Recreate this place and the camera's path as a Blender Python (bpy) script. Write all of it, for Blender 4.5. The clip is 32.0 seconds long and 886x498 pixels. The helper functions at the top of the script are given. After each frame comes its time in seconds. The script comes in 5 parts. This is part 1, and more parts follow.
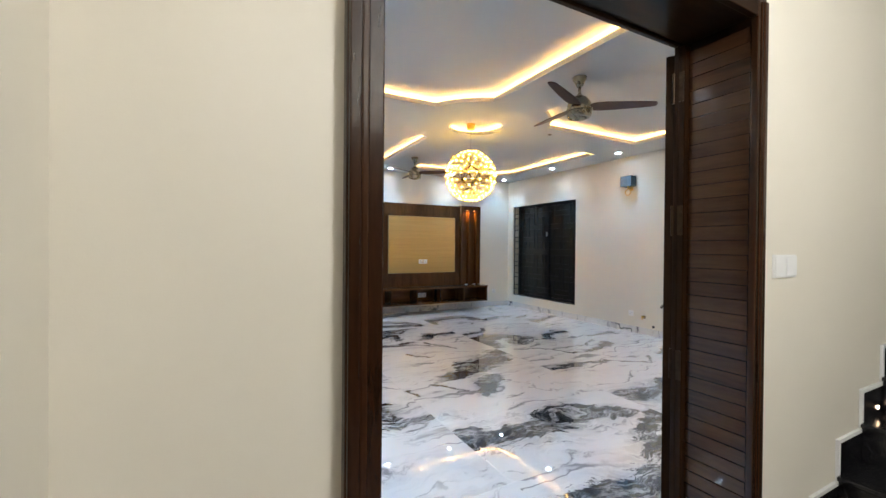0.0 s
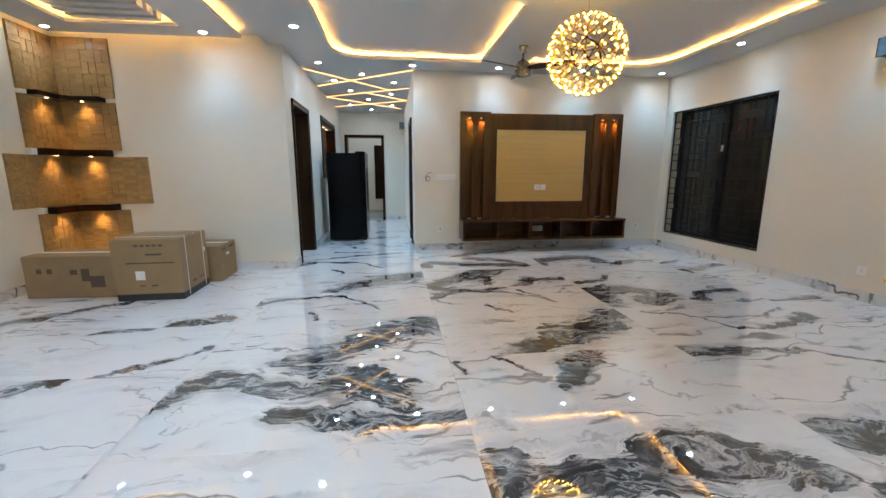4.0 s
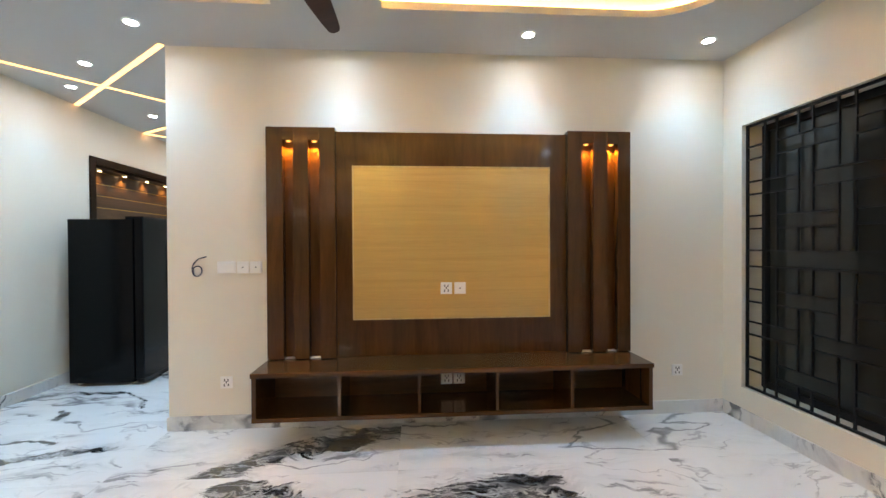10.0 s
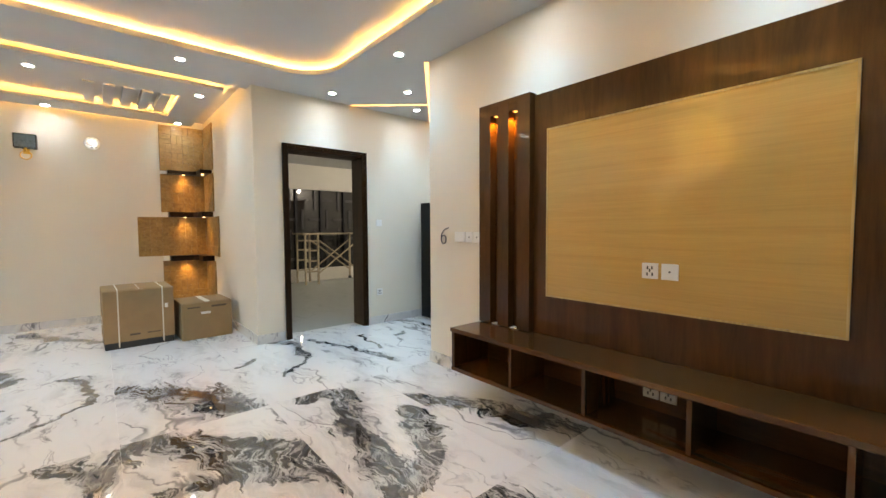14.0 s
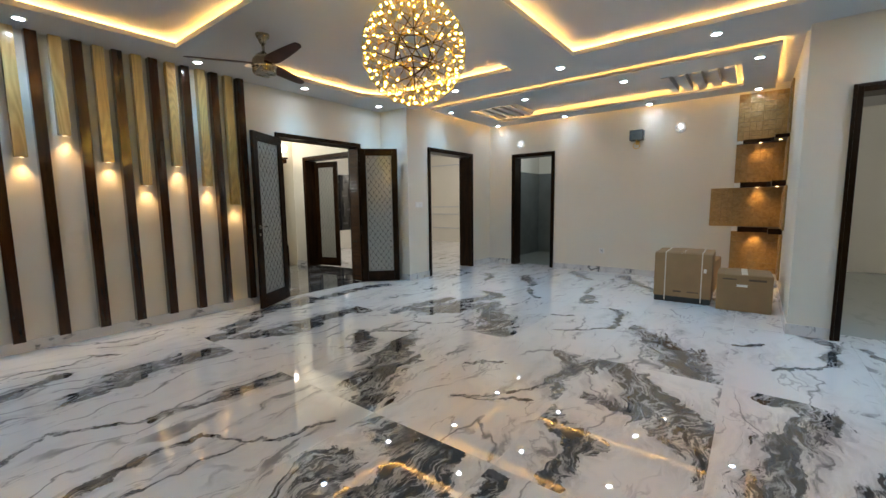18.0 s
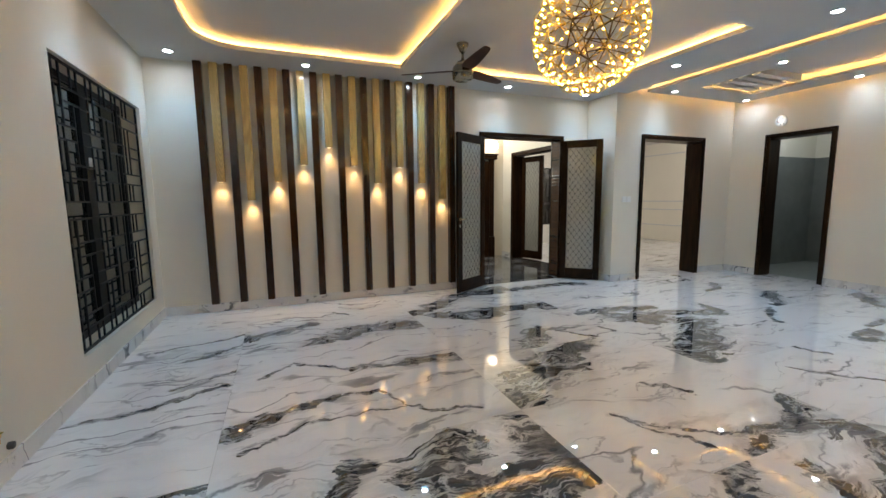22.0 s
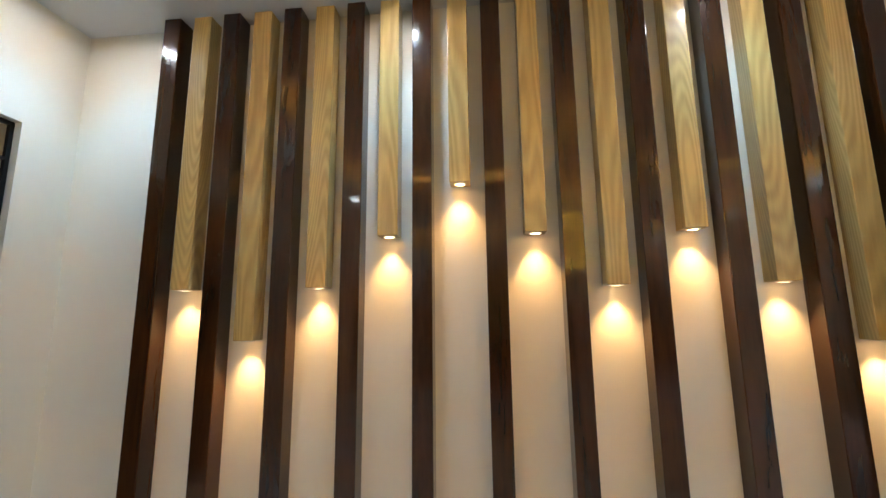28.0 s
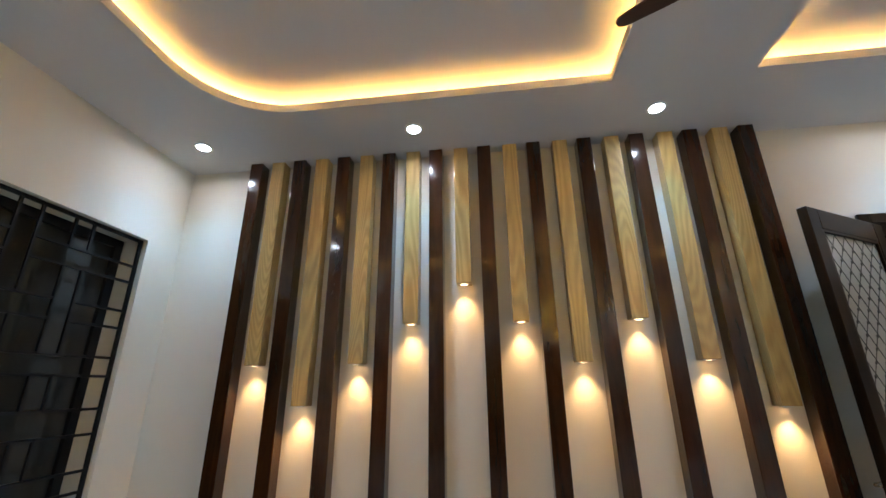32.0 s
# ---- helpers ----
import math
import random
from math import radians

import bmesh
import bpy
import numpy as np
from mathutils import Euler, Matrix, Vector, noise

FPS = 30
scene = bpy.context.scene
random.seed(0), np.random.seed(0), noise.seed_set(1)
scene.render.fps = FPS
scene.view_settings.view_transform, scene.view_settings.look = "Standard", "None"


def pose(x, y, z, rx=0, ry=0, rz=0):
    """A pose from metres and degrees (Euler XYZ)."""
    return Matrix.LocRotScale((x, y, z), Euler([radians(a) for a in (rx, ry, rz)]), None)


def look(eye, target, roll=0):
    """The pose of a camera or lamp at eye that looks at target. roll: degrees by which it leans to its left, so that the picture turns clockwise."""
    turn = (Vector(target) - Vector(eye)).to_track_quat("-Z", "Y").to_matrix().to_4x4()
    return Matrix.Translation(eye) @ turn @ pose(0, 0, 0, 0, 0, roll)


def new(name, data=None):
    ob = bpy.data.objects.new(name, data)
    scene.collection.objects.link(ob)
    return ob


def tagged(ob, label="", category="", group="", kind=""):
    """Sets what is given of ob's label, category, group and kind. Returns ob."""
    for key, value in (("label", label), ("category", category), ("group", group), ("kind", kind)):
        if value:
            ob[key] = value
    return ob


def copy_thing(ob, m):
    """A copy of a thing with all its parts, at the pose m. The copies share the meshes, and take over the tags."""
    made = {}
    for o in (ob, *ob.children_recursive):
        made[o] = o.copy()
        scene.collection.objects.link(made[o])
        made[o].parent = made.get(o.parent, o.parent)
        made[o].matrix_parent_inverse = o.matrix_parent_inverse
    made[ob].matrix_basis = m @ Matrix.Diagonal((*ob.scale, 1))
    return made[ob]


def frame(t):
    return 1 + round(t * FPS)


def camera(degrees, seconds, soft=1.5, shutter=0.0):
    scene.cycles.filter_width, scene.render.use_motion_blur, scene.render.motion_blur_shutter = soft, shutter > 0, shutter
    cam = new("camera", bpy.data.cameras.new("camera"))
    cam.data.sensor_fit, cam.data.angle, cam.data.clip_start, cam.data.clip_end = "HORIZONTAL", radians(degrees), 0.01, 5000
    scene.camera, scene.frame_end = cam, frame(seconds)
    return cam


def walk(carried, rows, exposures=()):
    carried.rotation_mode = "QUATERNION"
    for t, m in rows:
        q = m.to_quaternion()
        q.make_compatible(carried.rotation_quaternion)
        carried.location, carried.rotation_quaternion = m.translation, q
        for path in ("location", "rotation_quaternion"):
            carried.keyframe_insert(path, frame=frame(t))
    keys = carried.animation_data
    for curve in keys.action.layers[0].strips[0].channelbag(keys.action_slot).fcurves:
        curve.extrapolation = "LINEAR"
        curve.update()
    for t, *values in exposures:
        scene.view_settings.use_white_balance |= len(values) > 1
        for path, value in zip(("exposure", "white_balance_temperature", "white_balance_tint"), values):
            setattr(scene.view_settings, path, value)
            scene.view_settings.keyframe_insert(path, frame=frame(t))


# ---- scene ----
cam = camera(95.0, 32.0)
# seconds, stops, white balance and tint
EXPOSURES = [(0.0, 1.11, 7150, 23), (2.0, 0.94, 7350, 23), (4.5, 0.85, 7700, 22), (8.0, 0.94, 7880, 21), (10.0, 1.25, 8580, 24),
             (11.5, 1.35, 9550, 26), (13.0, 1.26, 9600, 27), (14.2, 1.10, 9180, 23), (15.5, 0.84, 8180, 21),
             (17.5, 0.53, 7680, 20), (21.0, 0.51, 7780, 21), (23.0, 0.81, 7880, 22), (24.2, 0.90, 7980, 22),
             (25.5, 1.10, 8180, 23), (28.0, 1.07, 9000, 25), (29.5, 0.89, 8550, 24), (31.0, 0.79, 7900, 25), (32.0, 0.73, 7850, 25)]
PATH = [
    (0, (-0.017, 0.13, 1.343), (0.919, 1.897, 1.329), 0.5),
    (0.5, (0.38, 0.175, 1.32), (1.27, 1.968, 1.283), 0.5),
    (1, (0.579, 0.102, 1.317), (1.376, 1.934, 1.233), 0.3),
    (1.5, (0.663, -0.085, 1.309), (1.349, 1.788, 1.158), 0.4),
    (2, (0.757, -0.133, 1.313), (1.31, 1.776, 1.091), 0.3),
    (2.5, (0.858, 0.065, 1.299), (1.297, 1.994, 1.011), 0.2),
    (4.5, (1.122, 1.372, 1.257), (1.34, 3.325, 0.887), 0.0),
    (5, (1.233, 1.671, 1.301), (1.443, 3.629, 0.951), -0.0),
    (5.5, (1.452, 1.974, 1.315), (1.658, 3.941, 1.017), -0.1),
    (6, (1.625, 2.265, 1.333), (1.836, 4.24, 1.098), -0.1),
    (6.5, (1.822, 2.546, 1.361), (2.027, 4.529, 1.2), -0.1),
    (7, (1.997, 2.844, 1.346), (2.211, 4.829, 1.24), -0.2),
    (7.5, (2.184, 3.156, 1.335), (2.397, 5.143, 1.267), -0.1),
    (8, (2.344, 3.476, 1.346), (2.555, 5.464, 1.3), -0.1),
    (8.5, (2.586, 3.759, 1.375), (2.79, 5.748, 1.335), -0.2),
    (9, (2.796, 4.031, 1.347), (2.985, 6.022, 1.317), -0.2),
    (9.5, (3.011, 4.317, 1.336), (3.166, 6.311, 1.315), -0.2),
    (10, (3.215, 4.603, 1.35), (3.355, 6.598, 1.331), -0.3),
    (10.5, (3.348, 4.908, 1.317), (3.439, 6.906, 1.308), -0.3),
    (11, (3.453, 5.198, 1.336), (3.476, 7.197, 1.316), -0.3),
    (11.5, (3.597, 5.468, 1.335), (3.477, 7.464, 1.299), -0.3),
    (12, (3.758, 5.535, 1.282), (3.415, 7.505, 1.239), -0.3),
    (12.5, (3.945, 5.474, 1.3), (3.333, 7.378, 1.252), -0.2),
    (13, (4.129, 5.472, 1.299), (3.19, 7.237, 1.231), -0.2),
    (13.5, (4.295, 5.391, 1.278), (3.047, 6.952, 1.196), -0.3),
    (14, (4.428, 5.299, 1.27), (2.905, 6.592, 1.168), -0.3),
    (14.5, (4.541, 5.214, 1.296), (2.792, 6.176, 1.171), -0.3),
    (15, (4.586, 5.221, 1.296), (2.682, 5.817, 1.163), -0.2),
    (15.5, (4.603, 5.302, 1.322), (2.619, 5.5, 1.172), -0.7),
    (17.5, (4.704, 6.029, 1.291), (3.021, 4.967, 1.091), -0.6),
    (18, (4.731, 6.307, 1.281), (3.156, 5.094, 1.057), -0.7),
    (18.5, (4.787, 6.568, 1.309), (3.315, 5.238, 1.06), -0.7),
    (19, (4.763, 6.819, 1.315), (3.412, 5.368, 1.054), -0.7),
    (19.5, (4.786, 6.952, 1.314), (3.546, 5.406, 1.045), -0.6),
    (20, (4.863, 7.065, 1.315), (3.735, 5.435, 1.044), -0.5),
    (20.5, (4.862, 7.122, 1.311), (3.843, 5.423, 1.04), -0.4),
    (21, (4.711, 7.026, 1.294), (3.79, 5.271, 1.026), -0.6),
    (21.5, (4.535, 6.837, 1.295), (3.711, 5.034, 1.035), -0.5),
    (22, (4.428, 6.521, 1.295), (3.689, 4.679, 1.05), -0.6),
    (22.5, (4.298, 6.214, 1.299), (3.653, 4.334, 1.075), -0.6),
    (23, (4.139, 5.895, 1.276), (3.619, 3.972, 1.101), -0.7),
    (23.5, (3.973, 5.597, 1.274), (3.594, 3.638, 1.137), -0.8),
    (24, (3.814, 5.284, 1.277), (3.569, 3.302, 1.17), -0.7),
    (24.5, (3.752, 4.944, 1.320), (3.628, 2.950, 1.212), -0.7),
    (25, (3.741, 4.580, 1.314), (3.712, 2.581, 1.238), -0.7),
    (25.5, (3.677, 4.219, 1.292), (3.749, 2.221, 1.244), -0.7),
    (27.5, (3.661, 3.105, 1.382), (3.879, 1.124, 1.559), -0.6),
    (28, (3.713, 2.872, 1.411), (3.919, 0.907, 1.716), -0.6),
    (28.5, (3.707, 2.681, 1.422), (3.923, 0.737, 1.837), -0.6),
    (29, (3.644, 2.497, 1.452), (3.859, 0.579, 1.976), -0.5),
    (29.5, (3.62, 2.429, 1.448), (3.833, 0.531, 2.041), -0.5),
    (30, (3.628, 2.517, 1.45), (3.856, 0.633, 2.083), -0.5),
    (30.5, (3.667, 2.72, 1.44), (3.905, 0.84, 2.081), -0.5),
    (31, (3.658, 2.955, 1.428), (3.9, 1.078, 2.074), -0.5),
    (31.5, (3.638, 3.201, 1.414), (3.878, 1.324, 2.063), -0.5),
    (32, (3.64, 3.463, 1.395), (3.884, 1.584, 2.036), -0.5),
]
walk(cam, [(t, look(eye, target, roll)) for t, eye, target, roll in PATH], EXPOSURES)

# ---- world: night outside ----
world = bpy.data.worlds.new("night")
world.use_nodes = True
world.node_tree.nodes["Background"].inputs[0].default_value = (0.10, 0.13, 0.20, 1)
world.node_tree.nodes["Background"].inputs[1].default_value = 0.02
scene.world = world

# ---- plan of the place, in metres ----
CEIL = 2.81          # underside of the false ceiling
TOP = 2.892          # ceiling inside the trays
X_WIN, Y_TV, Y_SLAT = 5.69, 7.70, 1.18
X_NIB, Y_SHELF = -0.25, 6.60
X_D3, Y_D2, X_D2 = -2.815, 1.78, -0.235
X_COR, Y_END = 1.415, 12.31
Y_HALL = 0.93
MID = (2.69, 4.32)   # middle of the living room's ceiling

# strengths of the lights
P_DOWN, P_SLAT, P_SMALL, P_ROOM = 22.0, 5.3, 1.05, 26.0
E_LED, E_BULB, E_LENS, E_LINE = 45.0, 68.0, 120.0, 1.45
BEAM = (0.20, 0.57, 1.0)
COOL, WARM, AMBER = (0.56, 0.79, 1.0), (1.0, 0.71, 0.35), (1.0, 0.57, 0.16)


# ---- materials ----
def shader(name):
    m = bpy.data.materials.new(name)
    m.use_nodes = True
    t = m.node_tree
    return m, t, t.nodes["Principled BSDF"]


def link(t, a, b):
    t.links.new(a, b)


def node(t, kind, **values):
    n = t.nodes.new(kind)
    for k, v in values.items():
        if k in n.inputs:
            n.inputs[k].default_value = v
    return n


def position(t, scale=(1, 1, 1), rot=(0, 0, 0)):
    g = t.nodes.new("ShaderNodeNewGeometry")
    m = t.nodes.new("ShaderNodeMapping")
    m.inputs["Scale"].default_value = scale
    m.inputs["Rotation"].default_value = rot
    link(t, g.outputs["Position"], m.inputs["Vector"])
    return m.outputs["Vector"]


def ramp(t, fac, stops):
    r = t.nodes.new("ShaderNodeValToRGB")
    els = r.color_ramp.elements
    while len(els) < len(stops):
        els.new(0.5)
    for e, (p, c) in zip(els, stops):
        e.position, e.color = p, (*c, 1) if len(c) == 3 else c
    link(t, fac, r.inputs[0])
    return r.outputs[0]


def bump(t, p, height, strength, distance):
    b = t.nodes.new("ShaderNodeBump")
    b.inputs["Strength"].default_value, b.inputs["Distance"].default_value = strength, distance
    link(t, height, b.inputs["Height"])
    link(t, b.outputs[0], p.inputs["Normal"])


def paint(name, color, rough=0.5, var=0.05, scale=3.0, fine=180.0, strength=0.12, metal=0.0, coat=0.0, spec=0.5):
    """Plain stuff with a slow change of tone and a fine grain."""
    m, t, p = shader(name)
    n = node(t, "ShaderNodeTexNoise", Scale=scale, Detail=5.0)
    link(t, position(t), n.inputs["Vector"])
    lo, hi = [max(0, c * (1 - var)) for c in color], [min(1, c * (1 + var)) for c in color]
    link(t, ramp(t, n.outputs["Fac"], [(0.3, lo), (0.7, hi)]), p.inputs["Base Color"])
    f = node(t, "ShaderNodeTexNoise", Scale=fine, Detail=3.0)
    link(t, position(t), f.inputs["Vector"])
    bump(t, p, f.outputs["Fac"], strength, 0.002)
    q = t.nodes.new("ShaderNodeMapRange")
    q.inputs["To Min"].default_value, q.inputs["To Max"].default_value = rough * 0.85, min(1, rough * 1.15)
    link(t, n.outputs["Fac"], q.inputs["Value"])
    link(t, q.outputs[0], p.inputs["Roughness"])
    p.inputs["Metallic"].default_value, p.inputs["Coat Weight"].default_value = metal, coat
    p.inputs["Specular IOR Level"].default_value = spec
    p.inputs["Coat Roughness"].default_value = 0.12
    return m


def timber(name, dark, light, along="z", rough=0.3, coat=0.3, grain=1.0, piece=True, spec=0.35, figure=0.0, fine=1.0):
    """Veneer: long grain along one axis, cathedral figure and pores, each piece a little different."""
    m, t, p = shader(name)
    a, c = 0.9 / fine ** 0.5, 9 * fine
    k = {"x": (a, c, c), "y": (c, a, c), "z": (c, c, a)}[along]
    vec = position(t, [v * grain for v in k])
    if piece:
        o = t.nodes.new("ShaderNodeObjectInfo")
        sh = t.nodes.new("ShaderNodeVectorMath")
        sh.operation = "MULTIPLY_ADD"
        co = t.nodes.new("ShaderNodeCombineXYZ")
        for i in range(3):
            link(t, o.outputs["Random"], co.inputs[i])
        sh.inputs[1].default_value = (37.0, 51.0, 23.0)
        link(t, co.outputs[0], sh.inputs[0])
        link(t, vec, sh.inputs[2])
        vec = sh.outputs[0]
    n = node(t, "ShaderNodeTexNoise", Scale=1.0, Detail=6.0, Roughness=0.62, Distortion=0.9)
    link(t, vec, n.inputs["Vector"])
    w = node(t, "ShaderNodeTexNoise", Scale=7.0, Detail=4.0, Roughness=0.7)
    link(t, vec, w.inputs["Vector"])
    mx = t.nodes.new("ShaderNodeMath")
    mx.operation = "MULTIPLY_ADD"
    mx.inputs[1].default_value = 0.35
    link(t, w.outputs["Fac"], mx.inputs[0])
    link(t, n.outputs["Fac"], mx.inputs[2])
    fig = t.nodes.new("ShaderNodeMath")
    fig.operation = "MULTIPLY"
    fig.inputs[1].default_value = 400.0
    big = node(t, "ShaderNodeTexNoise", Scale=0.33, Detail=2.0, Roughness=0.4)
    link(t, vec, big.inputs["Vector"])
    link(t, big.outputs["Fac"], fig.inputs[0])
    sn = t.nodes.new("ShaderNodeMath")
    sn.operation = "SINE"
    link(t, fig.outputs[0], sn.inputs[0])
    add = t.nodes.new("ShaderNodeMath")
    add.operation = "MULTIPLY_ADD"
    add.inputs[1].default_value = figure
    link(t, sn.outputs[0], add.inputs[0])
    link(t, mx.outputs[0], add.inputs[2])
    mid = [(a + b) / 2 for a, b in zip(dark, light)]
    link(t, ramp(t, add.outputs[0], [(0.45, dark), (0.66, mid), (0.88, light)]), p.inputs["Base Color"])
    bump(t, p, w.outputs["Fac"], 0.15, 0.0012)
    p.inputs["Roughness"].default_value, p.inputs["Coat Weight"].default_value = rough, coat
    p.inputs["Coat Roughness"].default_value = 0.07
    p.inputs["Specular IOR Level"].default_value = spec
    return m


def glow(name, color, strength):
    m, t, p = shader(name)
    p.inputs["Base Color"].default_value = (*color, 1)
    p.inputs["Emission Color"].default_value = (*color, 1)
    p.inputs["Emission Strength"].default_value = strength
    return m


TILE, TILE0 = (1.69, 0.845), (1.42 - 1.69 * 4, 3.66 - 0.845 * 6)   # floor tile and first corner

# figure of the floor tiles: for a tile (column, row), chains of u, v (shares of the tile) and half-width in metres
FACES = {}


def figure(tiles, *chains):
    for tile in tiles:
        for chain in chains:
            pts = [((tile[0] + chain[k]) * TILE[0] + TILE0[0], (tile[1] + chain[k + 1]) * TILE[1] + TILE0[1], chain[k + 2]) for k in range(0, len(chain), 3)]
            pts = [(x, y, w * 1.22 if w > 0.04 else w) for x, y, w in pts]
            FACES.setdefault(tile, []).extend([(*p[:2], *q[:2], (p[2] + q[2]) / 2) for p, q in zip(pts, pts[1:])])


# broad diagonal brush stroke, cut by the tile's edge
figure(((3, 6), (3, 8)), (0.35, 0.04, 0.04, 0.50, 0.25, 0.12, 0.72, 0.52, 0.16, 1.0, 0.72, 0.14))
figure(((4, 6),), (0.32, 0.04, 0.08, 0.50, 0.28, 0.16, 0.70, 0.42, 0.17, 0.95, 0.80, 0.12))
# thin bent vein with a dark head
figure(((3, 7), (4, 7), (3, 9), (3, 11), (3, 13)), (0.02, 0.64, 0.055, 0.14, 0.79, 0.045, 0.46, 0.80, 0.016, 0.58, 0.62, 0.014, 0.70, 0.35, 0.02), (0.34, 0.28, 0.014, 0.41, 0.03, 0.032))
figure(((4, 7),), (0.60, 0.80, 0.014, 0.72, 0.31, 0.022), (0.07, 0.93, 0.07, 0.25, 0.85, 0.05, 0.50, 0.95, 0.03))
figure(((3, 10), (3, 12)), (0.10, 0.10, 0.014, 0.45, 0.35, 0.035, 0.85, 0.50, 0.04), (0.25, 0.75, 0.012, 0.60, 0.62, 0.018))
# smeared figures
figure(((3, 5),), (0.42, 1.0, 0.10, 0.62, 0.74, 0.14, 0.80, 0.48, 0.09), (0.02, 0.58, 0.06, 0.13, 0.84, 0.09, 0.31, 0.69, 0.09, 0.62, 0.50, 0.10), (1.0, 0.20, 0.04, 0.70, 0.20, 0.07, 0.45, 0.30, 0.08))
figure(((4, 5),), (0.60, 1.0, 0.08, 0.46, 0.70, 0.06, 0.38, 0.45, 0.03), (0.18, 1.0, 0.015, 0.33, 0.65, 0.022), (0.02, 0.95, 0.03, 0.05, 0.72, 0.015))
figure(((5, 5),), (0.02, 0.90, 0.09, 0.12, 0.84, 0.085, 0.27, 0.86, 0.05, 0.50, 0.77, 0.018, 0.77, 0.45, 0.014, 0.90, 0.69, 0.02))
figure(((5, 6),), (1.0, 0.52, 0.07, 0.85, 0.42, 0.055, 0.62, 0.28, 0.022, 0.45, 0.25, 0.014, 0.30, 0.75, 0.014, 0.12, 0.84, 0.02), (0.95, 0.80, 0.016, 0.70, 0.62, 0.013, 0.37, 0.60, 0.012))
figure(((5, 7),), (0.04, 0.25, 0.10, 0.06, 0.62, 0.15, 0.25, 0.78, 0.13, 0.42, 0.45, 0.14, 0.30, 0.25, 0.11), (1.0, 0.50, 0.04, 0.86, 0.50, 0.05, 0.70, 0.44, 0.07, 0.60, 0.18, 0.05))
figure(((5, 4),), (0.66, 1.0, 0.05, 0.50, 0.80, 0.10, 0.35, 0.70, 0.14, 0.05, 0.70, 0.08), (1.0, 0.52, 0.06, 0.80, 0.45, 0.07, 0.62, 0.24, 0.04))
figure(((4, 4),), (0.84, 0.45, 0.07, 0.60, 0.75, 0.11, 0.40, 0.50, 0.14, 0.06, 0.70, 0.08), (1.0, 0.30, 0.05, 0.66, 0.03, 0.08))
figure(((4, 3),), (0.77, 0.97, 0.09, 0.42, 0.58, 0.13, 0.08, 0.44, 0.12))
figure(((3, 3),), (1.0, 0.60, 0.06, 0.50, 0.55, 0.08, 0.30, 0.66, 0.05))
figure(((5, 3),), (0.36, 1.0, 0.03, 0.47, 0.75, 0.012, 0.56, 0.97, 0.014, 0.80, 0.80, 0.01), (0.10, 0.60, 0.016, 0.28, 0.72, 0.012, 0.40, 0.55, 0.01))
figure(((4, 8),), (0.03, 0.14, 0.09, 0.22, 0.46, 0.15, 0.48, 0.80, 0.16, 0.66, 0.95, 0.08), (0.43, 0.60, 0.06, 0.40, 0.12, 0.04), (0.61, 0.02, 0.06, 0.74, 0.32, 0.08, 0.98, 0.29, 0.03))
figure(((4, 9),), (0.03, 0.34, 0.06, 0.13, 0.66, 0.07, 0.43, 0.35, 0.13, 0.82, 0.28, 0.07), (0.45, 0.90, 0.06, 0.73, 0.66, 0.08, 0.84, 0.40, 0.05))
figure(((4, 10),), (0.38, 0.04, 0.05, 0.60, 0.35, 0.11, 1.0, 0.60, 0.07))
figure(((5, 9),), (0.0, 0.26, 0.06, 0.03, 0.48, 0.10, 0.23, 0.65, 0.13, 0.46, 0.75, 0.12, 0.53, 0.30, 0.06), (0.62, 0.14, 0.07, 0.83, 0.34, 0.05, 1.0, 0.24, 0.02))
figure(((5, 8),), (0.01, 0.02, 0.025, 0.13, 0.11, 0.045, 0.27, 0.19, 0.045, 0.34, 0.42, 0.02), (0.55, 0.60, 0.012, 0.90, 0.42, 0.012))
figure(((6, 8),), (0.03, 0.53, 0.06, 0.30, 0.75, 0.07, 0.46, 0.86, 0.04))
figure(((6, 9),), (0.02, 0.03, 0.03, 0.24, 0.29, 0.04))
figure(((6, 7),), (0.34, 0.12, 0.06, 0.20, 0.07, 0.055, 0.03, 0.02, 0.03))
figure(((6, 5),), (0.50, 1.0, 0.02, 0.26, 0.90, 0.035, 0.02, 0.72, 0.025), (0.22, 0.62, 0.01, 0.0, 0.45, 0.02))
figure(((6, 4),), (0.25, 1.0, 0.02, 0.10, 0.85, 0.03, 0.0, 0.68, 0.015), (0.40, 0.60, 0.012, 0.0, 0.30, 0.016))
figure(((1, 7),), (0.60, 0.0, 0.06, 1.0, 0.50, 0.08))
figure(((2, 7),), (0.0, 0.50, 0.06, 0.22, 0.92, 0.035), (0.69, 0.08, 0.05, 0.93, 0.18, 0.06))
figure(((2, 5),), (0.14, 0.41, 0.05, 0.35, 0.70, 0.08, 0.54, 1.0, 0.05))
figure(((2, 6),), (0.74, 0.02, 0.02, 0.92, 0.27, 0.04, 1.0, 0.50, 0.03), (0.36, 0.87, 0.035, 0.61, 0.95, 0.035))
figure(((1, 6),), (0.65, 0.02, 0.05, 1.0, 0.62, 0.07))
figure(((2, 4), (2, 8)), (0.25, 0.65, 0.05, 0.55, 1.0, 0.05))


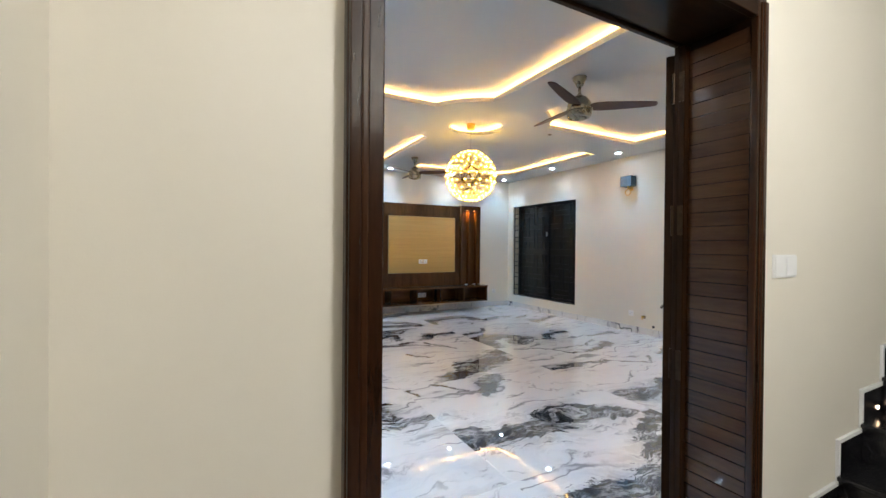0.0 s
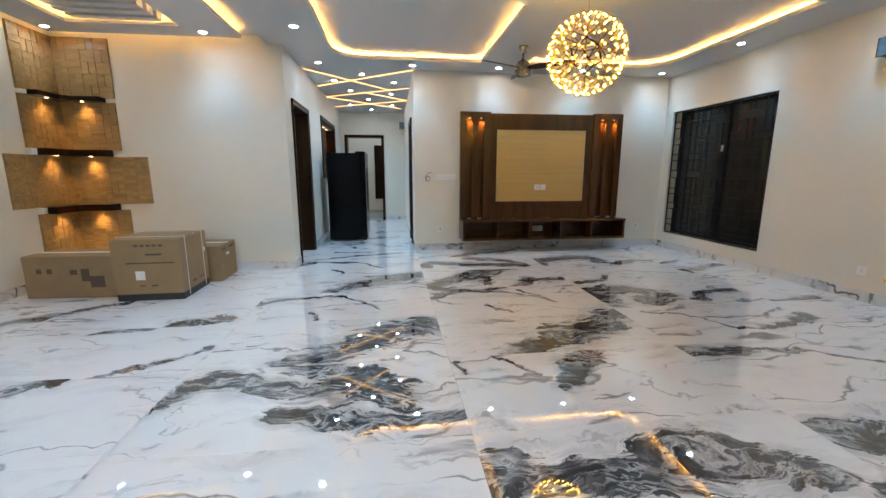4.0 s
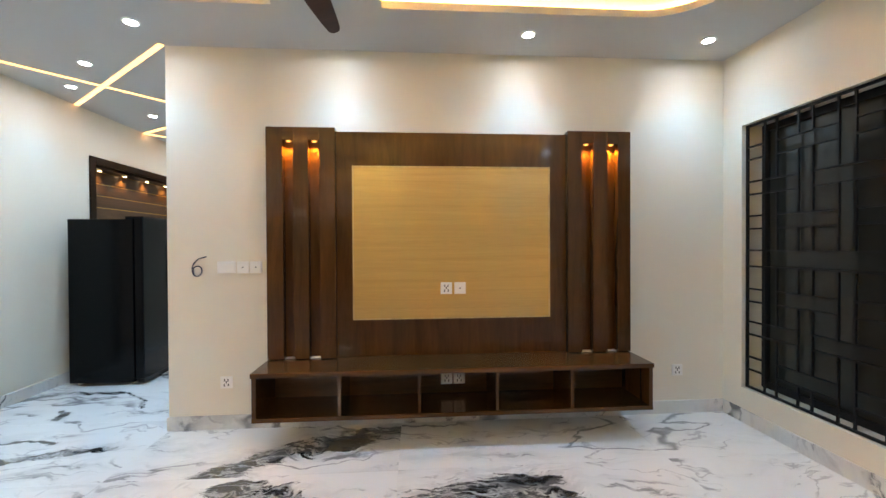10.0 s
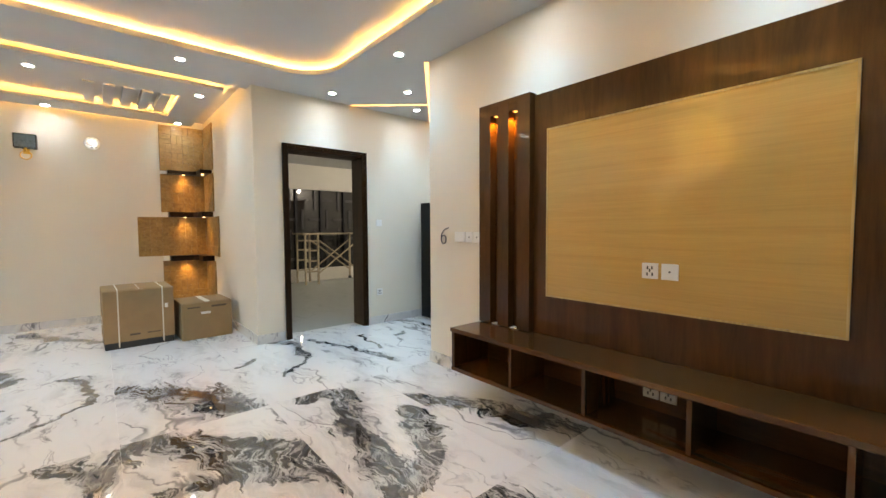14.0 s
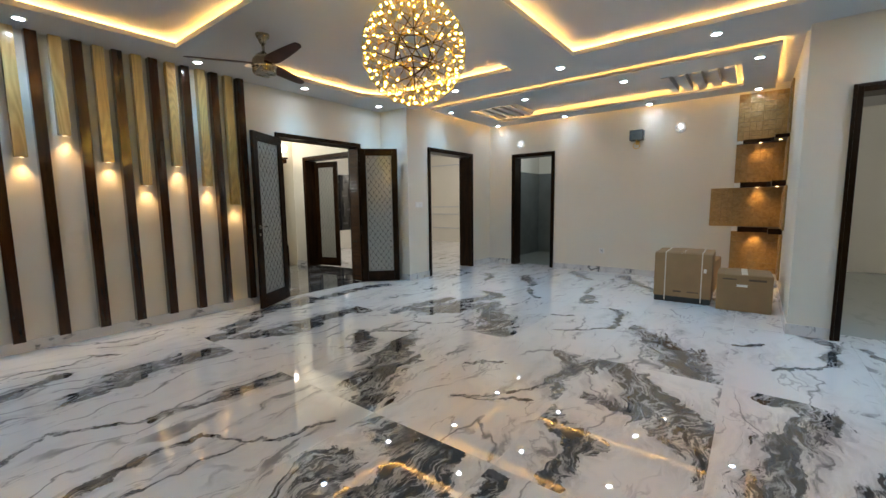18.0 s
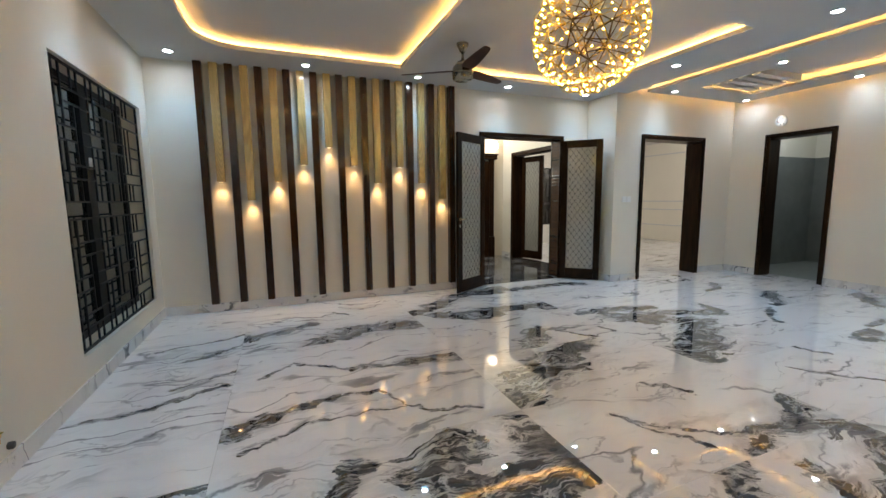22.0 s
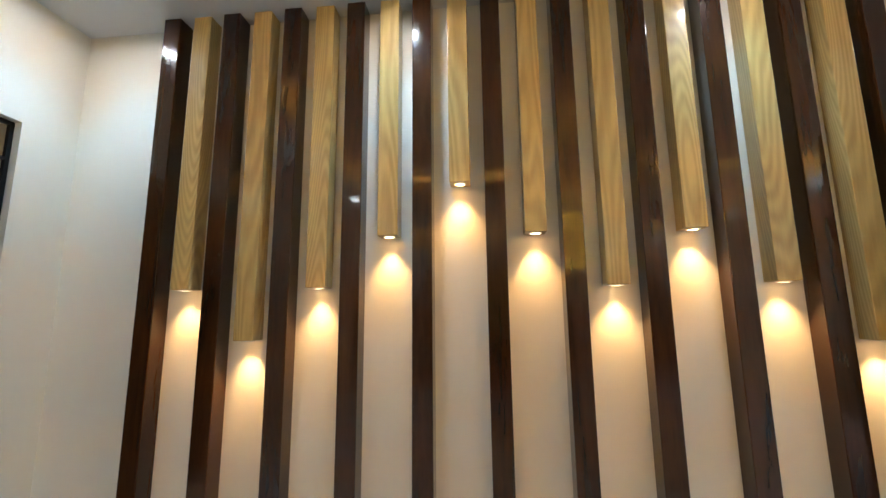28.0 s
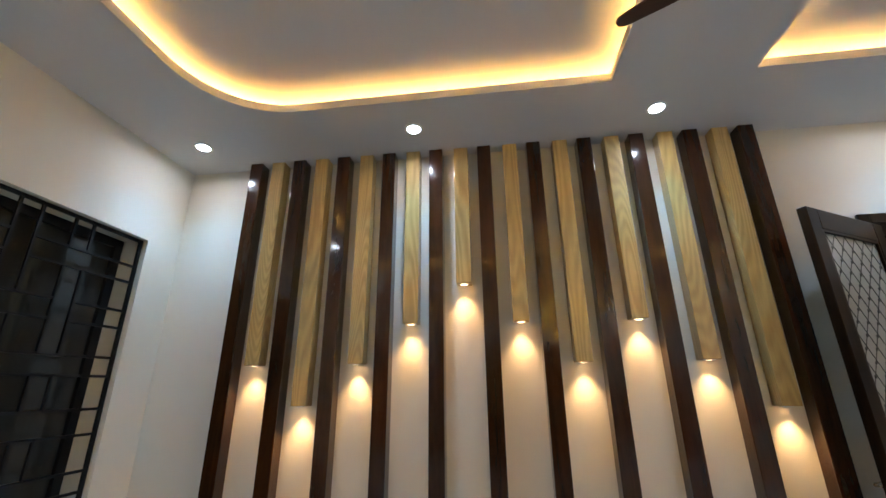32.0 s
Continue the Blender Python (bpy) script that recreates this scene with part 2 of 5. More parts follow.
def marble(name, white, grey, ink, strokes=(), rough=0.022, veins=1.0):
    """Polished tile: white ground with pale drifts and thin veins, and fibrous charcoal strokes laced with white."""
    m, t, p = shader(name)
    pos = position(t)
    o = t.nodes.new("ShaderNodeObjectInfo")
    co = t.nodes.new("ShaderNodeCombineXYZ")
    for i in range(3):
        link(t, o.outputs["Random"], co.inputs[i])

    def vmath(op, a, b=None, value=None):
        n = t.nodes.new("ShaderNodeVectorMath")
        n.operation = op
        link(t, a, n.inputs[0])
        if b is not None:
            link(t, b, n.inputs[1])
        if value is not None:
            n.inputs[1].default_value = value
        return n.outputs["Value"] if op == "LENGTH" else n.outputs[0]

    def fmath(op, a, b=None, value=None, clamp=False):
        n = t.nodes.new("ShaderNodeMath")
        n.operation, n.use_clamp = op, clamp
        link(t, a, n.inputs[0])
        if b is not None:
            link(t, b, n.inputs[1])
        if value is not None:
            n.inputs[1].default_value = value
        return n.outputs[0]

    def smooth(a, lo, hi):
        n = t.nodes.new("ShaderNodeMapRange")
        n.interpolation_type = "SMOOTHSTEP"
        n.inputs["From Min"].default_value, n.inputs["From Max"].default_value = lo, hi
        link(t, a, n.inputs["Value"])
        return n.outputs[0]

    def invert(a):
        n = t.nodes.new("ShaderNodeMath")
        n.operation = "SUBTRACT"
        n.inputs[0].default_value = 1.0
        link(t, a, n.inputs[1])
        return n.outputs[0]

    def clouds(vec, scale, detail=5.0, rough=0.55, out="Fac"):
        n = node(t, "ShaderNodeTexNoise", Scale=scale, Detail=detail, Roughness=rough)
        link(t, vec, n.inputs["Vector"])
        return n.outputs[out]

    def drift(vec, amount):
        return vmath("MULTIPLY", vmath("SUBTRACT", vec, value=(0.5, 0.5, 0.5)), value=(amount, amount, 0.0))

    def along(vec, turn, u, v):
        """Coordinates drawn out along one direction of the floor."""
        n = t.nodes.new("ShaderNodeMapping")
        n.inputs["Rotation"].default_value, n.inputs["Scale"].default_value = (0, 0, radians(turn)), (u, v, 1)
        link(t, vec, n.inputs["Vector"])
        return n.outputs[0]

    def ridge(a, width):
        return invert(smooth(fmath("ABSOLUTE", fmath("SUBTRACT", a, value=0.5)), 0.0, width))

    def mixed(fac, a, b):
        n = t.nodes.new("ShaderNodeMix")
        n.data_type = "RGBA"
        link(t, fac, n.inputs[0])
        for s, c in ((n.inputs[6], a), (n.inputs[7], b)):
            if isinstance(c, tuple):
                s.default_value = (*c, 1)
            else:
                link(t, c, s)
        return n.outputs[2]

    shift = vmath("ADD", pos, vmath("MULTIPLY", co.outputs[0], value=(31.0, 47.0, 0.0)))
    coarse = clouds(shift, 1.6, 3.0, out="Color")
    crumple = clouds(shift, 7.0, 5.0, 0.6, out="Color")
    bent = vmath("ADD", shift, vmath("ADD", drift(coarse, 0.55), drift(crumple, 0.10)))
    lay = along(bent, -24, 0.8, 3.0)
    # pale drifts and thin veins of the white ground
    fibre = clouds(lay, 2.0, 9.0, 0.66)
    gate = smooth(clouds(shift, 1.2, 2.0), 0.41, 0.56)
    line = fmath("MULTIPLY", ridge(clouds(along(bent, -20, 0.5, 1.6), 0.8, 3.0, 0.5), 0.010), gate)
    hair = fmath("MULTIPLY", ridge(clouds(along(bent, -34, 0.7, 2.2), 1.3, 4.0, 0.55), 0.012), smooth(clouds(shift, 1.9, 2.0), 0.44, 0.58))
    where = smooth(clouds(along(shift, -24, 0.6, 1.4), 1.3, 3.0), 0.38, 0.60)
    haze = fmath("MULTIPLY", smooth(fibre, 0.44, 0.66), where)
    wisp = fmath("MULTIPLY", smooth(fibre, 0.57, 0.64), smooth(clouds(along(shift, -24, 0.7, 1.8), 1.7, 3.0), 0.46, 0.58))
    ground = mixed(fmath("MULTIPLY", haze, value=0.32 * veins, clamp=True), white, grey)
    ground = mixed(fmath("MULTIPLY", wisp, value=0.85 * veins, clamp=True), ground, tuple(i * 0.35 + g * 0.65 for i, g in zip(ink, grey)))
    mid = tuple(i * 0.6 + g * 0.4 for i, g in zip(ink, grey))
    ground = mixed(fmath("MULTIPLY", hair, value=0.60 * veins, clamp=True), ground, grey)
    ground = mixed(fmath("MULTIPLY", line, value=0.75 * veins, clamp=True), ground, mid)
    if strokes:
        loose = vmath("ADD", pos, vmath("ADD", drift(coarse, 0.26), drift(crumple, 0.17)))
        total = None
        for x0, y0, x1, y1, w in strokes:
            ma = t.nodes.new("ShaderNodeMapping")
            ma.vector_type = "TEXTURE"
            ma.inputs["Location"].default_value = ((x0 + x1) / 2, (y0 + y1) / 2, 0)
            ma.inputs["Rotation"].default_value = (0, 0, math.atan2(y1 - y0, x1 - x0))
            link(t, loose, ma.inputs["Vector"])
            rest = vmath("MAXIMUM", vmath("SUBTRACT", vmath("ABSOLUTE", ma.outputs[0]), value=(math.hypot(x1 - x0, y1 - y0) / 2, 0, 9.0)), value=(0, 0, 0))
            one = fmath("DIVIDE", vmath("LENGTH", rest), value=w)
            total = one if total is None else fmath("MINIMUM", total, one)
        # ragged, fibrous edges
        shred = clouds(along(bent, -24, 1.0, 3.2), 4.0, 8.0, 0.7)
        edge = fmath("ADD", total, fmath("MULTIPLY", fmath("SUBTRACT", fibre, value=0.5), value=3.8))
        edge = fmath("ADD", edge, fmath("MULTIPLY", fmath("SUBTRACT", shred, value=0.5), value=2.8))
        mask = invert(smooth(edge, 0.86, 1.06))
        halo = fmath("MULTIPLY", invert(smooth(edge, 1.0, 2.4)), smooth(shred, 0.44, 0.60))
        ground = mixed(fmath("MULTIPLY", halo, value=0.50), ground, grey)
        # the body: charcoal with lighter smoke and white lacing
        lace = fmath("MAXIMUM", ridge(clouds(along(bent, -24, 0.8, 2.4), 2.6, 5.0, 0.6), 0.036), fmath("MULTIPLY", ridge(clouds(lay, 5.0, 5.0, 0.6), 0.045), value=0.7))
        lace = fmath("MULTIPLY", lace, smooth(clouds(shift, 3.0, 2.0), 0.34, 0.52))
        smoke = mixed(smooth(fmath("ADD", fmath("MULTIPLY", shred, value=0.6), fmath("MULTIPLY", fibre, value=0.4)), 0.40, 0.62), ink, mid)
        smoke = mixed(fmath("MULTIPLY", smooth(clouds(bent, 2.4, 4.0), 0.54, 0.72), value=0.55), smoke, grey)
        pale = tuple(w * 0.7 + g * 0.3 for w, g in zip(white, grey))
        ground = mixed(mask, ground, mixed(fmath("MULTIPLY", lace, value=0.8), smoke, pale))
    link(t, ground, p.inputs["Base Color"])
    p.inputs["Roughness"].default_value = rough
    p.inputs["Specular IOR Level"].default_value = 1.0
    p.inputs["Coat Weight"].default_value, p.inputs["Coat Roughness"].default_value = 0.5 if rough < 0.06 else 0.0, 0.012
    bump(t, p, clouds(pos, 2.5, 2.0), 0.02, 0.003)
    return m


WALL = paint("wall_paint", (0.76, 0.712, 0.610), 0.55, 0.025, 1.2, 260, 0.10)
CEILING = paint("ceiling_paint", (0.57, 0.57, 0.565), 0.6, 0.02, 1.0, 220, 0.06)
MARBLE = (0.87, 0.87, 0.86), (0.33, 0.33, 0.34), (0.018, 0.0185, 0.0205)
FLOOR = marble("floor_marble", *MARBLE)
SKIRT = marble("skirting_marble", (0.74, 0.73, 0.71), (0.30, 0.30, 0.31), (0.06, 0.06, 0.065), (), 0.08, 1.5)
HALLM = marble("hall_marble", (0.045, 0.046, 0.049), (0.30, 0.30, 0.31), (0.34, 0.34, 0.35), [(0.1, -0.1, 1.3, 0.35, 0.10), (0.2, 0.5, 1.7, 0.75, 0.07), (-0.1, -0.7, 0.9, -0.45, 0.11), (0.7, -0.75, 1.9, -0.25, 0.08), (0.0, -1.3, 1.2, -1.05, 0.10), (1.2, 0.1, 2.2, 0.45, 0.08)], 0.05, 1.9)
ROOMF = marble("room_floor_marble", (0.42, 0.46, 0.44), (0.32, 0.35, 0.34), (0.25, 0.28, 0.27), (), 0.14, 0.4)
GROUT = paint("grout", (0.55, 0.55, 0.55), 0.8)
BEDDING = paint("white_bedding", (0.74, 0.74, 0.73), 0.8)
DARK = timber("dark_walnut", (0.0085, 0.0033, 0.0013), (0.033, 0.0131, 0.0046), "z", 0.28, 0.09, spec=0.10)
DARKX = timber("dark_walnut_across", (0.0090, 0.0035, 0.0014), (0.035, 0.0138, 0.0048), "x", 0.28, 0.09, spec=0.10)
PANEL = timber("panel_walnut", (0.052, 0.0195, 0.0058), (0.104, 0.0410, 0.0120), "z", 0.22, 0.32, spec=0.25)
PANELX = timber("panel_walnut_across", (0.054, 0.0205, 0.0060), (0.108, 0.0425, 0.0126), "x", 0.22, 0.32, spec=0.25)
SLATW = timber("slat_walnut", (0.0190, 0.0060, 0.0019), (0.062, 0.0200, 0.0062), "z", 0.20, 0.60, spec=0.20)
OAK = timber("light_oak", (0.43, 0.277, 0.098), (0.63, 0.430, 0.168), "z", 0.32, 0.7, figure=0.13)
OAKX = timber("light_ash_board", (0.525, 0.322, 0.100), (0.615, 0.385, 0.124), "x", 0.24, 0.8, 1.0, figure=0.06, fine=2.6)
TILEW = timber("shelf_tile_wood", (0.25, 0.143, 0.052), (0.46, 0.288, 0.12), "x", 0.30, 0.2, 1.6)
BLACK = paint("black_metal", (0.006, 0.006, 0.0065), 0.45, 0.2, 6, spec=0.25)
FRIDGE = paint("black_enamel", (0.0035, 0.0035, 0.004), 0.16, 0.1, 4, 500, 0.02, spec=0.16)
GRANITE = paint("black_granite", (0.012, 0.012, 0.013), 0.20, 0.3, 60, 500, 0.02)
STEEL = paint("brushed_nickel", (0.40, 0.355, 0.28), 0.27, 0.06, 12, 700, 0.05, metal=1.0)
BRASS = paint("polished_brass", (0.78, 0.50, 0.13), 0.34, 0.05, 20, 600, 0.03, metal=1.0)
PLASTIC = paint("white_plastic", (0.82, 0.82, 0.80), 0.35, 0.02)
SLOT = paint("dark_slot", (0.03, 0.03, 0.03), 0.6)
ETCH = paint("etched_line", (0.045, 0.045, 0.04), 0.5)
CARD = paint("brown_cardboard", (0.32, 0.205, 0.105), 0.75, 0.08, 7, 90, 0.25)
INK = paint("printed_ink", (0.12, 0.080, 0.050), 0.8)
PAPER = paint("white_paper", (0.8, 0.8, 0.78), 0.7)
STRAP = paint("clear_strap", (0.72, 0.70, 0.62), 0.3)
ROUGHW = paint("rough_timber", (0.42, 0.34, 0.23), 0.8, 0.2, 9, 60, 0.4)
SHADE = paint("smoked_shade", (0.11, 0.16, 0.18), 0.2, 0.2, 40)
BATH = paint("grey_wall_tile", (0.20, 0.215, 0.205), 0.25, 0.1, 3)
WIRE = paint("blue_cable", (0.012, 0.016, 0.05), 0.5)
YELLOW = paint("yellow_plastic", (0.45, 0.33, 0.05), 0.4)
LENS = glow("lamp_lens", (0.52, 0.73, 0.95), E_LENS)
BULB = glow("warm_bulb", (1.0, 0.68, 0.12), E_BULB)
LED = glow("led_tape", (1.0, 0.60, 0.175), E_LED)
LED_DIM = glow("led_tape_dim", (1.0, 0.60, 0.175), E_LED * 0.50)
LINE = glow("led_line", (1.0, 0.60, 0.22), E_LINE)
LITGLASS = glow("lit_cut_glass", (0.80, 0.93, 1.0), 0.32)
STEPLENS = glow("step_lens", (1.0, 0.78, 0.50), 7.0)
GLOBE = glow("lit_globe", (1.0, 0.93, 0.80), 7.0)
SPOTLENS = glow("warm_lens", (1.0, 0.74, 0.40), 7.0)
AMBERLENS = glow("amber_lens", (1.0, 0.50, 0.12), 3.0)


def pane_material(name, color, rough, clear, spec=0.5):
    m, t, p = shader(name)
    p.inputs["Base Color"].default_value = (*color, 1)
    p.inputs["Roughness"].default_value = rough
    p.inputs["Transmission Weight"].default_value = clear
    p.inputs["IOR"].default_value = 1.45
    p.inputs["Specular IOR Level"].default_value = spec
    p.inputs["Coat Weight"].default_value, p.inputs["Coat Roughness"].default_value = (1.0, 0.02) if rough > 0.2 else (0.0, 0.0)
    p.inputs["Coat IOR"].default_value = 1.8
    n = node(t, "ShaderNodeTexNoise", Scale=3.0, Detail=2.0)
    link(t, position(t), n.inputs["Vector"])
    bump(t, p, n.outputs["Fac"], 0.03, 0.003)
    return m


TINT = pane_material("tinted_glass", (0.028, 0.0265, 0.023), 0.015, 0.0, 0.75)
FROST = pane_material("frosted_glass", (0.50, 0.50, 0.45), 0.35, 0.30, 0.6)
CRYSTAL = pane_material("cut_glass", (0.95, 0.97, 1.0), 0.05, 0.6)


# ---- building helpers ----
def box(bm, a, b):
    """A box between two corners."""
    x0, y0, z0 = [min(p, q) for p, q in zip(a, b)]
    x1, y1, z1 = [max(p, q) for p, q in zip(a, b)]
    v = [bm.verts.new(c) for c in ((x0, y0, z0), (x1, y0, z0), (x1, y1, z0), (x0, y1, z0), (x0, y0, z1), (x1, y0, z1), (x1, y1, z1), (x0, y1, z1))]
    for f in ((3, 2, 1, 0), (4, 5, 6, 7), (0, 1, 5, 4), (1, 2, 6, 5), (2, 3, 7, 6), (3, 0, 4, 7)):
        bm.faces.new([v[i] for i in f])
    return v


def soft_box(a, b, r=0.004, seg=2):
    bm = bmesh.new()
    box(bm, a, b)
    bmesh.ops.bevel(bm, geom=bm.edges[:], offset=r, segments=seg, affect="EDGES", profile=0.6)
    return bm


def boxes(*pairs):
    bm = bmesh.new()
    for a, b in pairs:
        box(bm, a, b)
    return bm


def tube(bm, a, b, r, n=10, r2=None):
    a, b = Vector(a), Vector(b)
    m = (b - a).to_track_quat("Z", "Y").to_matrix().to_4x4()
    bmesh.ops.create_cone(bm, cap_ends=True, segments=n, radius1=r, radius2=r if r2 is None else r2, depth=(b - a).length,
                          matrix=Matrix.Translation((a + b) / 2) @ m)


def lathe(profile, n=24, at=(0, 0, 0)):
    """A turned body: radius and height, from the bottom to the top."""
    bm = bmesh.new()
    rings = []
    for r, z in profile:
        rings.append([bm.verts.new((at[0] + r * math.cos(2 * math.pi * i / n), at[1] + r * math.sin(2 * math.pi * i / n), at[2] + z)) for i in range(n)])
    for lo, hi in zip(rings, rings[1:]):
        for i in range(n):
            bm.faces.new((lo[i], lo[(i + 1) % n], hi[(i + 1) % n], hi[i]))
    bm.faces.new(rings[0][::-1])
    bm.faces.new(rings[-1])
    return bm


def ring(bm, centre, normal, r, thick, n=28, k=6):
    m = Matrix.Translation(centre) @ Vector(normal).to_track_quat("Z", "Y").to_matrix().to_4x4()
    rows = []
    for i in range(n):
        a = 2 * math.pi * i / n
        rows.append([bm.verts.new(m @ Vector(((r + thick * math.cos(2 * math.pi * j / k)) * math.cos(a), (r + thick * math.cos(2 * math.pi * j / k)) * math.sin(a), thick * math.sin(2 * math.pi * j / k)))) for j in range(k)])
    for i in range(n):
        for j in range(k):
            bm.faces.new((rows[i][j], rows[(i + 1) % n][j], rows[(i + 1) % n][(j + 1) % k], rows[i][(j + 1) % k]))


def mesh_of(name, bm, material, smooth=False):
    bmesh.ops.recalc_face_normals(bm, faces=bm.faces[:])
    me = bpy.data.meshes.new(name)
    bm.to_mesh(me)
    bm.free()
    me.materials.append(material)
    if smooth:
        for f in me.polygons:
            f.use_smooth = True
    return me


def part(name, bm, material, parent=None, label="", smooth=False):
    ob = new(name, mesh_of(name, bm, material, smooth))
    if parent is not None:
        ob.parent = parent
    if label:
        ob["label"] = label
    return ob


def piece(name, me, parent, at, turn=0.0):
    """One more object on a shared mesh."""
    ob = new(name, me)
    ob.parent = parent
    ob.location = at
    ob.rotation_euler[2] = turn
    return ob


def thing(name, label, category, at=(0, 0, 0), group="", kind=""):
    ob = new(name)
    ob.location = at
    ob.empty_display_size = 0.1
    return tagged(ob, label, category, group, kind)


def setting(name, bm, material, label, category, smooth=False):
    return tagged(part(name, bm, material, None, "", smooth), label, category, "", "structure")


def lamp(name, at, power, color, spread=None, blend=0.7, size=0.03, target=None):
    d = bpy.data.lights.new(name, "SPOT" if spread else "POINT")
    d.energy, d.color, d.shadow_soft_size = power, color, size
    if spread:
        d.spot_size, d.spot_blend = radians(spread), blend
    ob = new(name, d)
    ob.location = at
    if target:
        ob.matrix_world = look(at, target)
    return ob


def wall(name, axis, face, back, a0, a1, z0, z1, openings=(), label="cream painted plaster wall", material=None):
    """A wall across x or y, from its face to its back, with openings (a0, a1, z0, z1) right through it."""
    bm = bmesh.new()

    def put(u0, u1, v0, v1):
        if u1 - u0 < 1e-4 or v1 - v0 < 1e-4:
            return
        if axis == "x":
            box(bm, (face, u0, v0), (back, u1, v1))
        else:
            box(bm, (u0, face, v0), (u1, back, v1))
    at = a0
    for o0, o1, p0, p1 in sorted(openings):
        put(at, o0, z0, z1)
        put(o0, o1, z0, p0)
        put(o0, o1, p1, z1)
        at = o1
    put(at, a1, z0, z1)
    return setting(name, bm, material or WALL, label, "wall")

# ---- large structure ----
# doors: outer size of the frames
ENTRY = (0.25, 1.71, 2.245)      # in the slat wall, x
DOOR1 = (6.905, 7.965, 2.235)    # in the passage's wall, y
DOOR2 = (-2.12, -0.745, 2.235)   # x
DOOR3 = (2.31, 3.21, 2.24)       # y
DOOR4 = (-0.155, 0.86, 2.245)    # at the passage's end, x
DOOR5 = (8.33, 9.05, 2.2)        # in the passage's other wall, y
WINDOWS = ((5.645, 7.515), (1.42, 3.20))
WZ0, WZ1 = 0.26, 2.24
F = 0.012                        # the frames stand this far inside their openings

wall("wall_east", "x", X_WIN, X_WIN + 0.24, Y_SLAT - 0.25, Y_TV + 0.25, 0, 3.1, [(a, b, WZ0, WZ1) for a, b in WINDOWS], "cream wall with two grilled windows")
wall("wall_north", "y", Y_TV, Y_TV + 0.24, X_COR, X_WIN, 0, 3.1)
wall("wall_south", "y", Y_SLAT, Y_HALL, X_D2, X_WIN, 0, 3.1, [(0.240, 1.703, 0, ENTRY[2] - F)], "cream wall with the slatted feature")
wall("wall_return", "x", X_D2, X_D2 - 0.25, Y_HALL, Y_D2, 0, 3.1)
wall("wall_dining_south", "y", Y_D2, Y_D2 - 0.24, X_D3 - 0.24, X_D2 - 0.25, 0, 3.1, [(DOOR2[0] + F, DOOR2[1] - F, 0, DOOR2[2] - F)])
wall("wall_dining_return", "y", Y_D2 - 0.001, Y_D2 - 0.24, X_D2 - 0.25, X_D2 - 0.002, 0, 3.1)
wall("wall_dining_west", "x", X_D3, X_D3 - 0.24, Y_D2, Y_SHELF + 0.24, 0, 3.1, [(DOOR3[0] + F, DOOR3[1] - F, 0, DOOR3[2] - F)])
wall("wall_dining_north", "y", Y_SHELF, Y_SHELF + 0.24, X_D3, X_NIB - 0.24, 0, 3.1)
NICHE = (9.25, 11.05, 1.21, 2.28)
wall("wall_passage_west", "x", X_NIB, X_NIB - 0.24, Y_SHELF, Y_END, 0, 3.1, [(DOOR1[0] + F, DOOR1[1] - F, 0, DOOR1[2] - F), NICHE])
wall("wall_passage_east", "x", X_COR, X_COR + 0.22, Y_TV + 0.24, Y_END, 0, 3.1, [(DOOR5[0] + F, DOOR5[1] - F, 0, DOOR5[2] - F)])
wall("wall_passage_end", "y", Y_END, Y_END + 0.24, X_NIB - 0.24, X_COR + 0.22, 0, 3.1, [(DOOR4[0] + F, DOOR4[1] - F, 0, DOOR4[2] - F)])

# rooms that show through the doors
wall("wall_hall_west", "x", -0.25, -0.49, -1.75, Y_HALL, 0, 3.1, [(-1.10, 0.36, 0, 2.23)])
wall("wall_hall_south", "y", -1.50, -1.74, -0.25, 4.6, 0, 3.1)
wall("wall_hall_east", "x", 4.6, 4.84, -1.74, Y_HALL, 0, 3.1)
wall("wall_hall_north", "y", Y_HALL - 0.001, Y_HALL + 0.02, X_WIN - 0.9, X_WIN, 0, 3.1)
wall("wall_lounge_west", "x", -6.15, -6.39, -3.44, 1.54, 0, 3.1)
wall("wall_lounge_south", "y", -3.20, -3.44, -6.15, -0.25, 0, 3.1, [(-3.33, -1.5, 0.53, 2.13)])
wall("wall_lounge_east", "x", -0.25, -0.49, -3.20, -1.75, 0, 3.1)
wall("wall_lounge_north", "y", 1.54, 1.78, -6.15, X_D3 - 0.24, 0, 3.1)
wall("wall_bath_west", "x", -5.25, -5.49, 1.78, 3.9, 0, 3.1)
wall("wall_bath_north", "y", 3.9, 4.1, -5.25, X_D3 - 0.24, 0, 3.1)
wall("wall_bedroom_west", "x", -5.20, -5.44, Y_SHELF + 0.24, 13.3, 0, 3.1, [(8.3, 11.4, 0.30, 2.22)])
wall("wall_bedroom_south", "y", Y_SHELF + 0.241, Y_SHELF + 0.36, -5.20, X_D3 - 0.24, 0, 3.1)
wall("wall_bedroom_north", "y", 13.1, 13.3, -5.20, X_NIB - 0.24, 0, 3.1)
wall("wall_bedroom_east", "x", X_NIB - 0.24, X_NIB - 0.46, Y_END, 13.1, 0, 3.1)
wall("wall_far_room_west", "x", -0.47, -0.60, Y_END + 0.24, 15.4, 0, 3.1)
wall("wall_far_room_east", "x", 1.70, 1.85, Y_END + 0.24, 15.4, 0, 3.1)
wall("wall_far_room_north", "y", 15.4, 15.6, -0.6, 1.85, 0, 3.1)

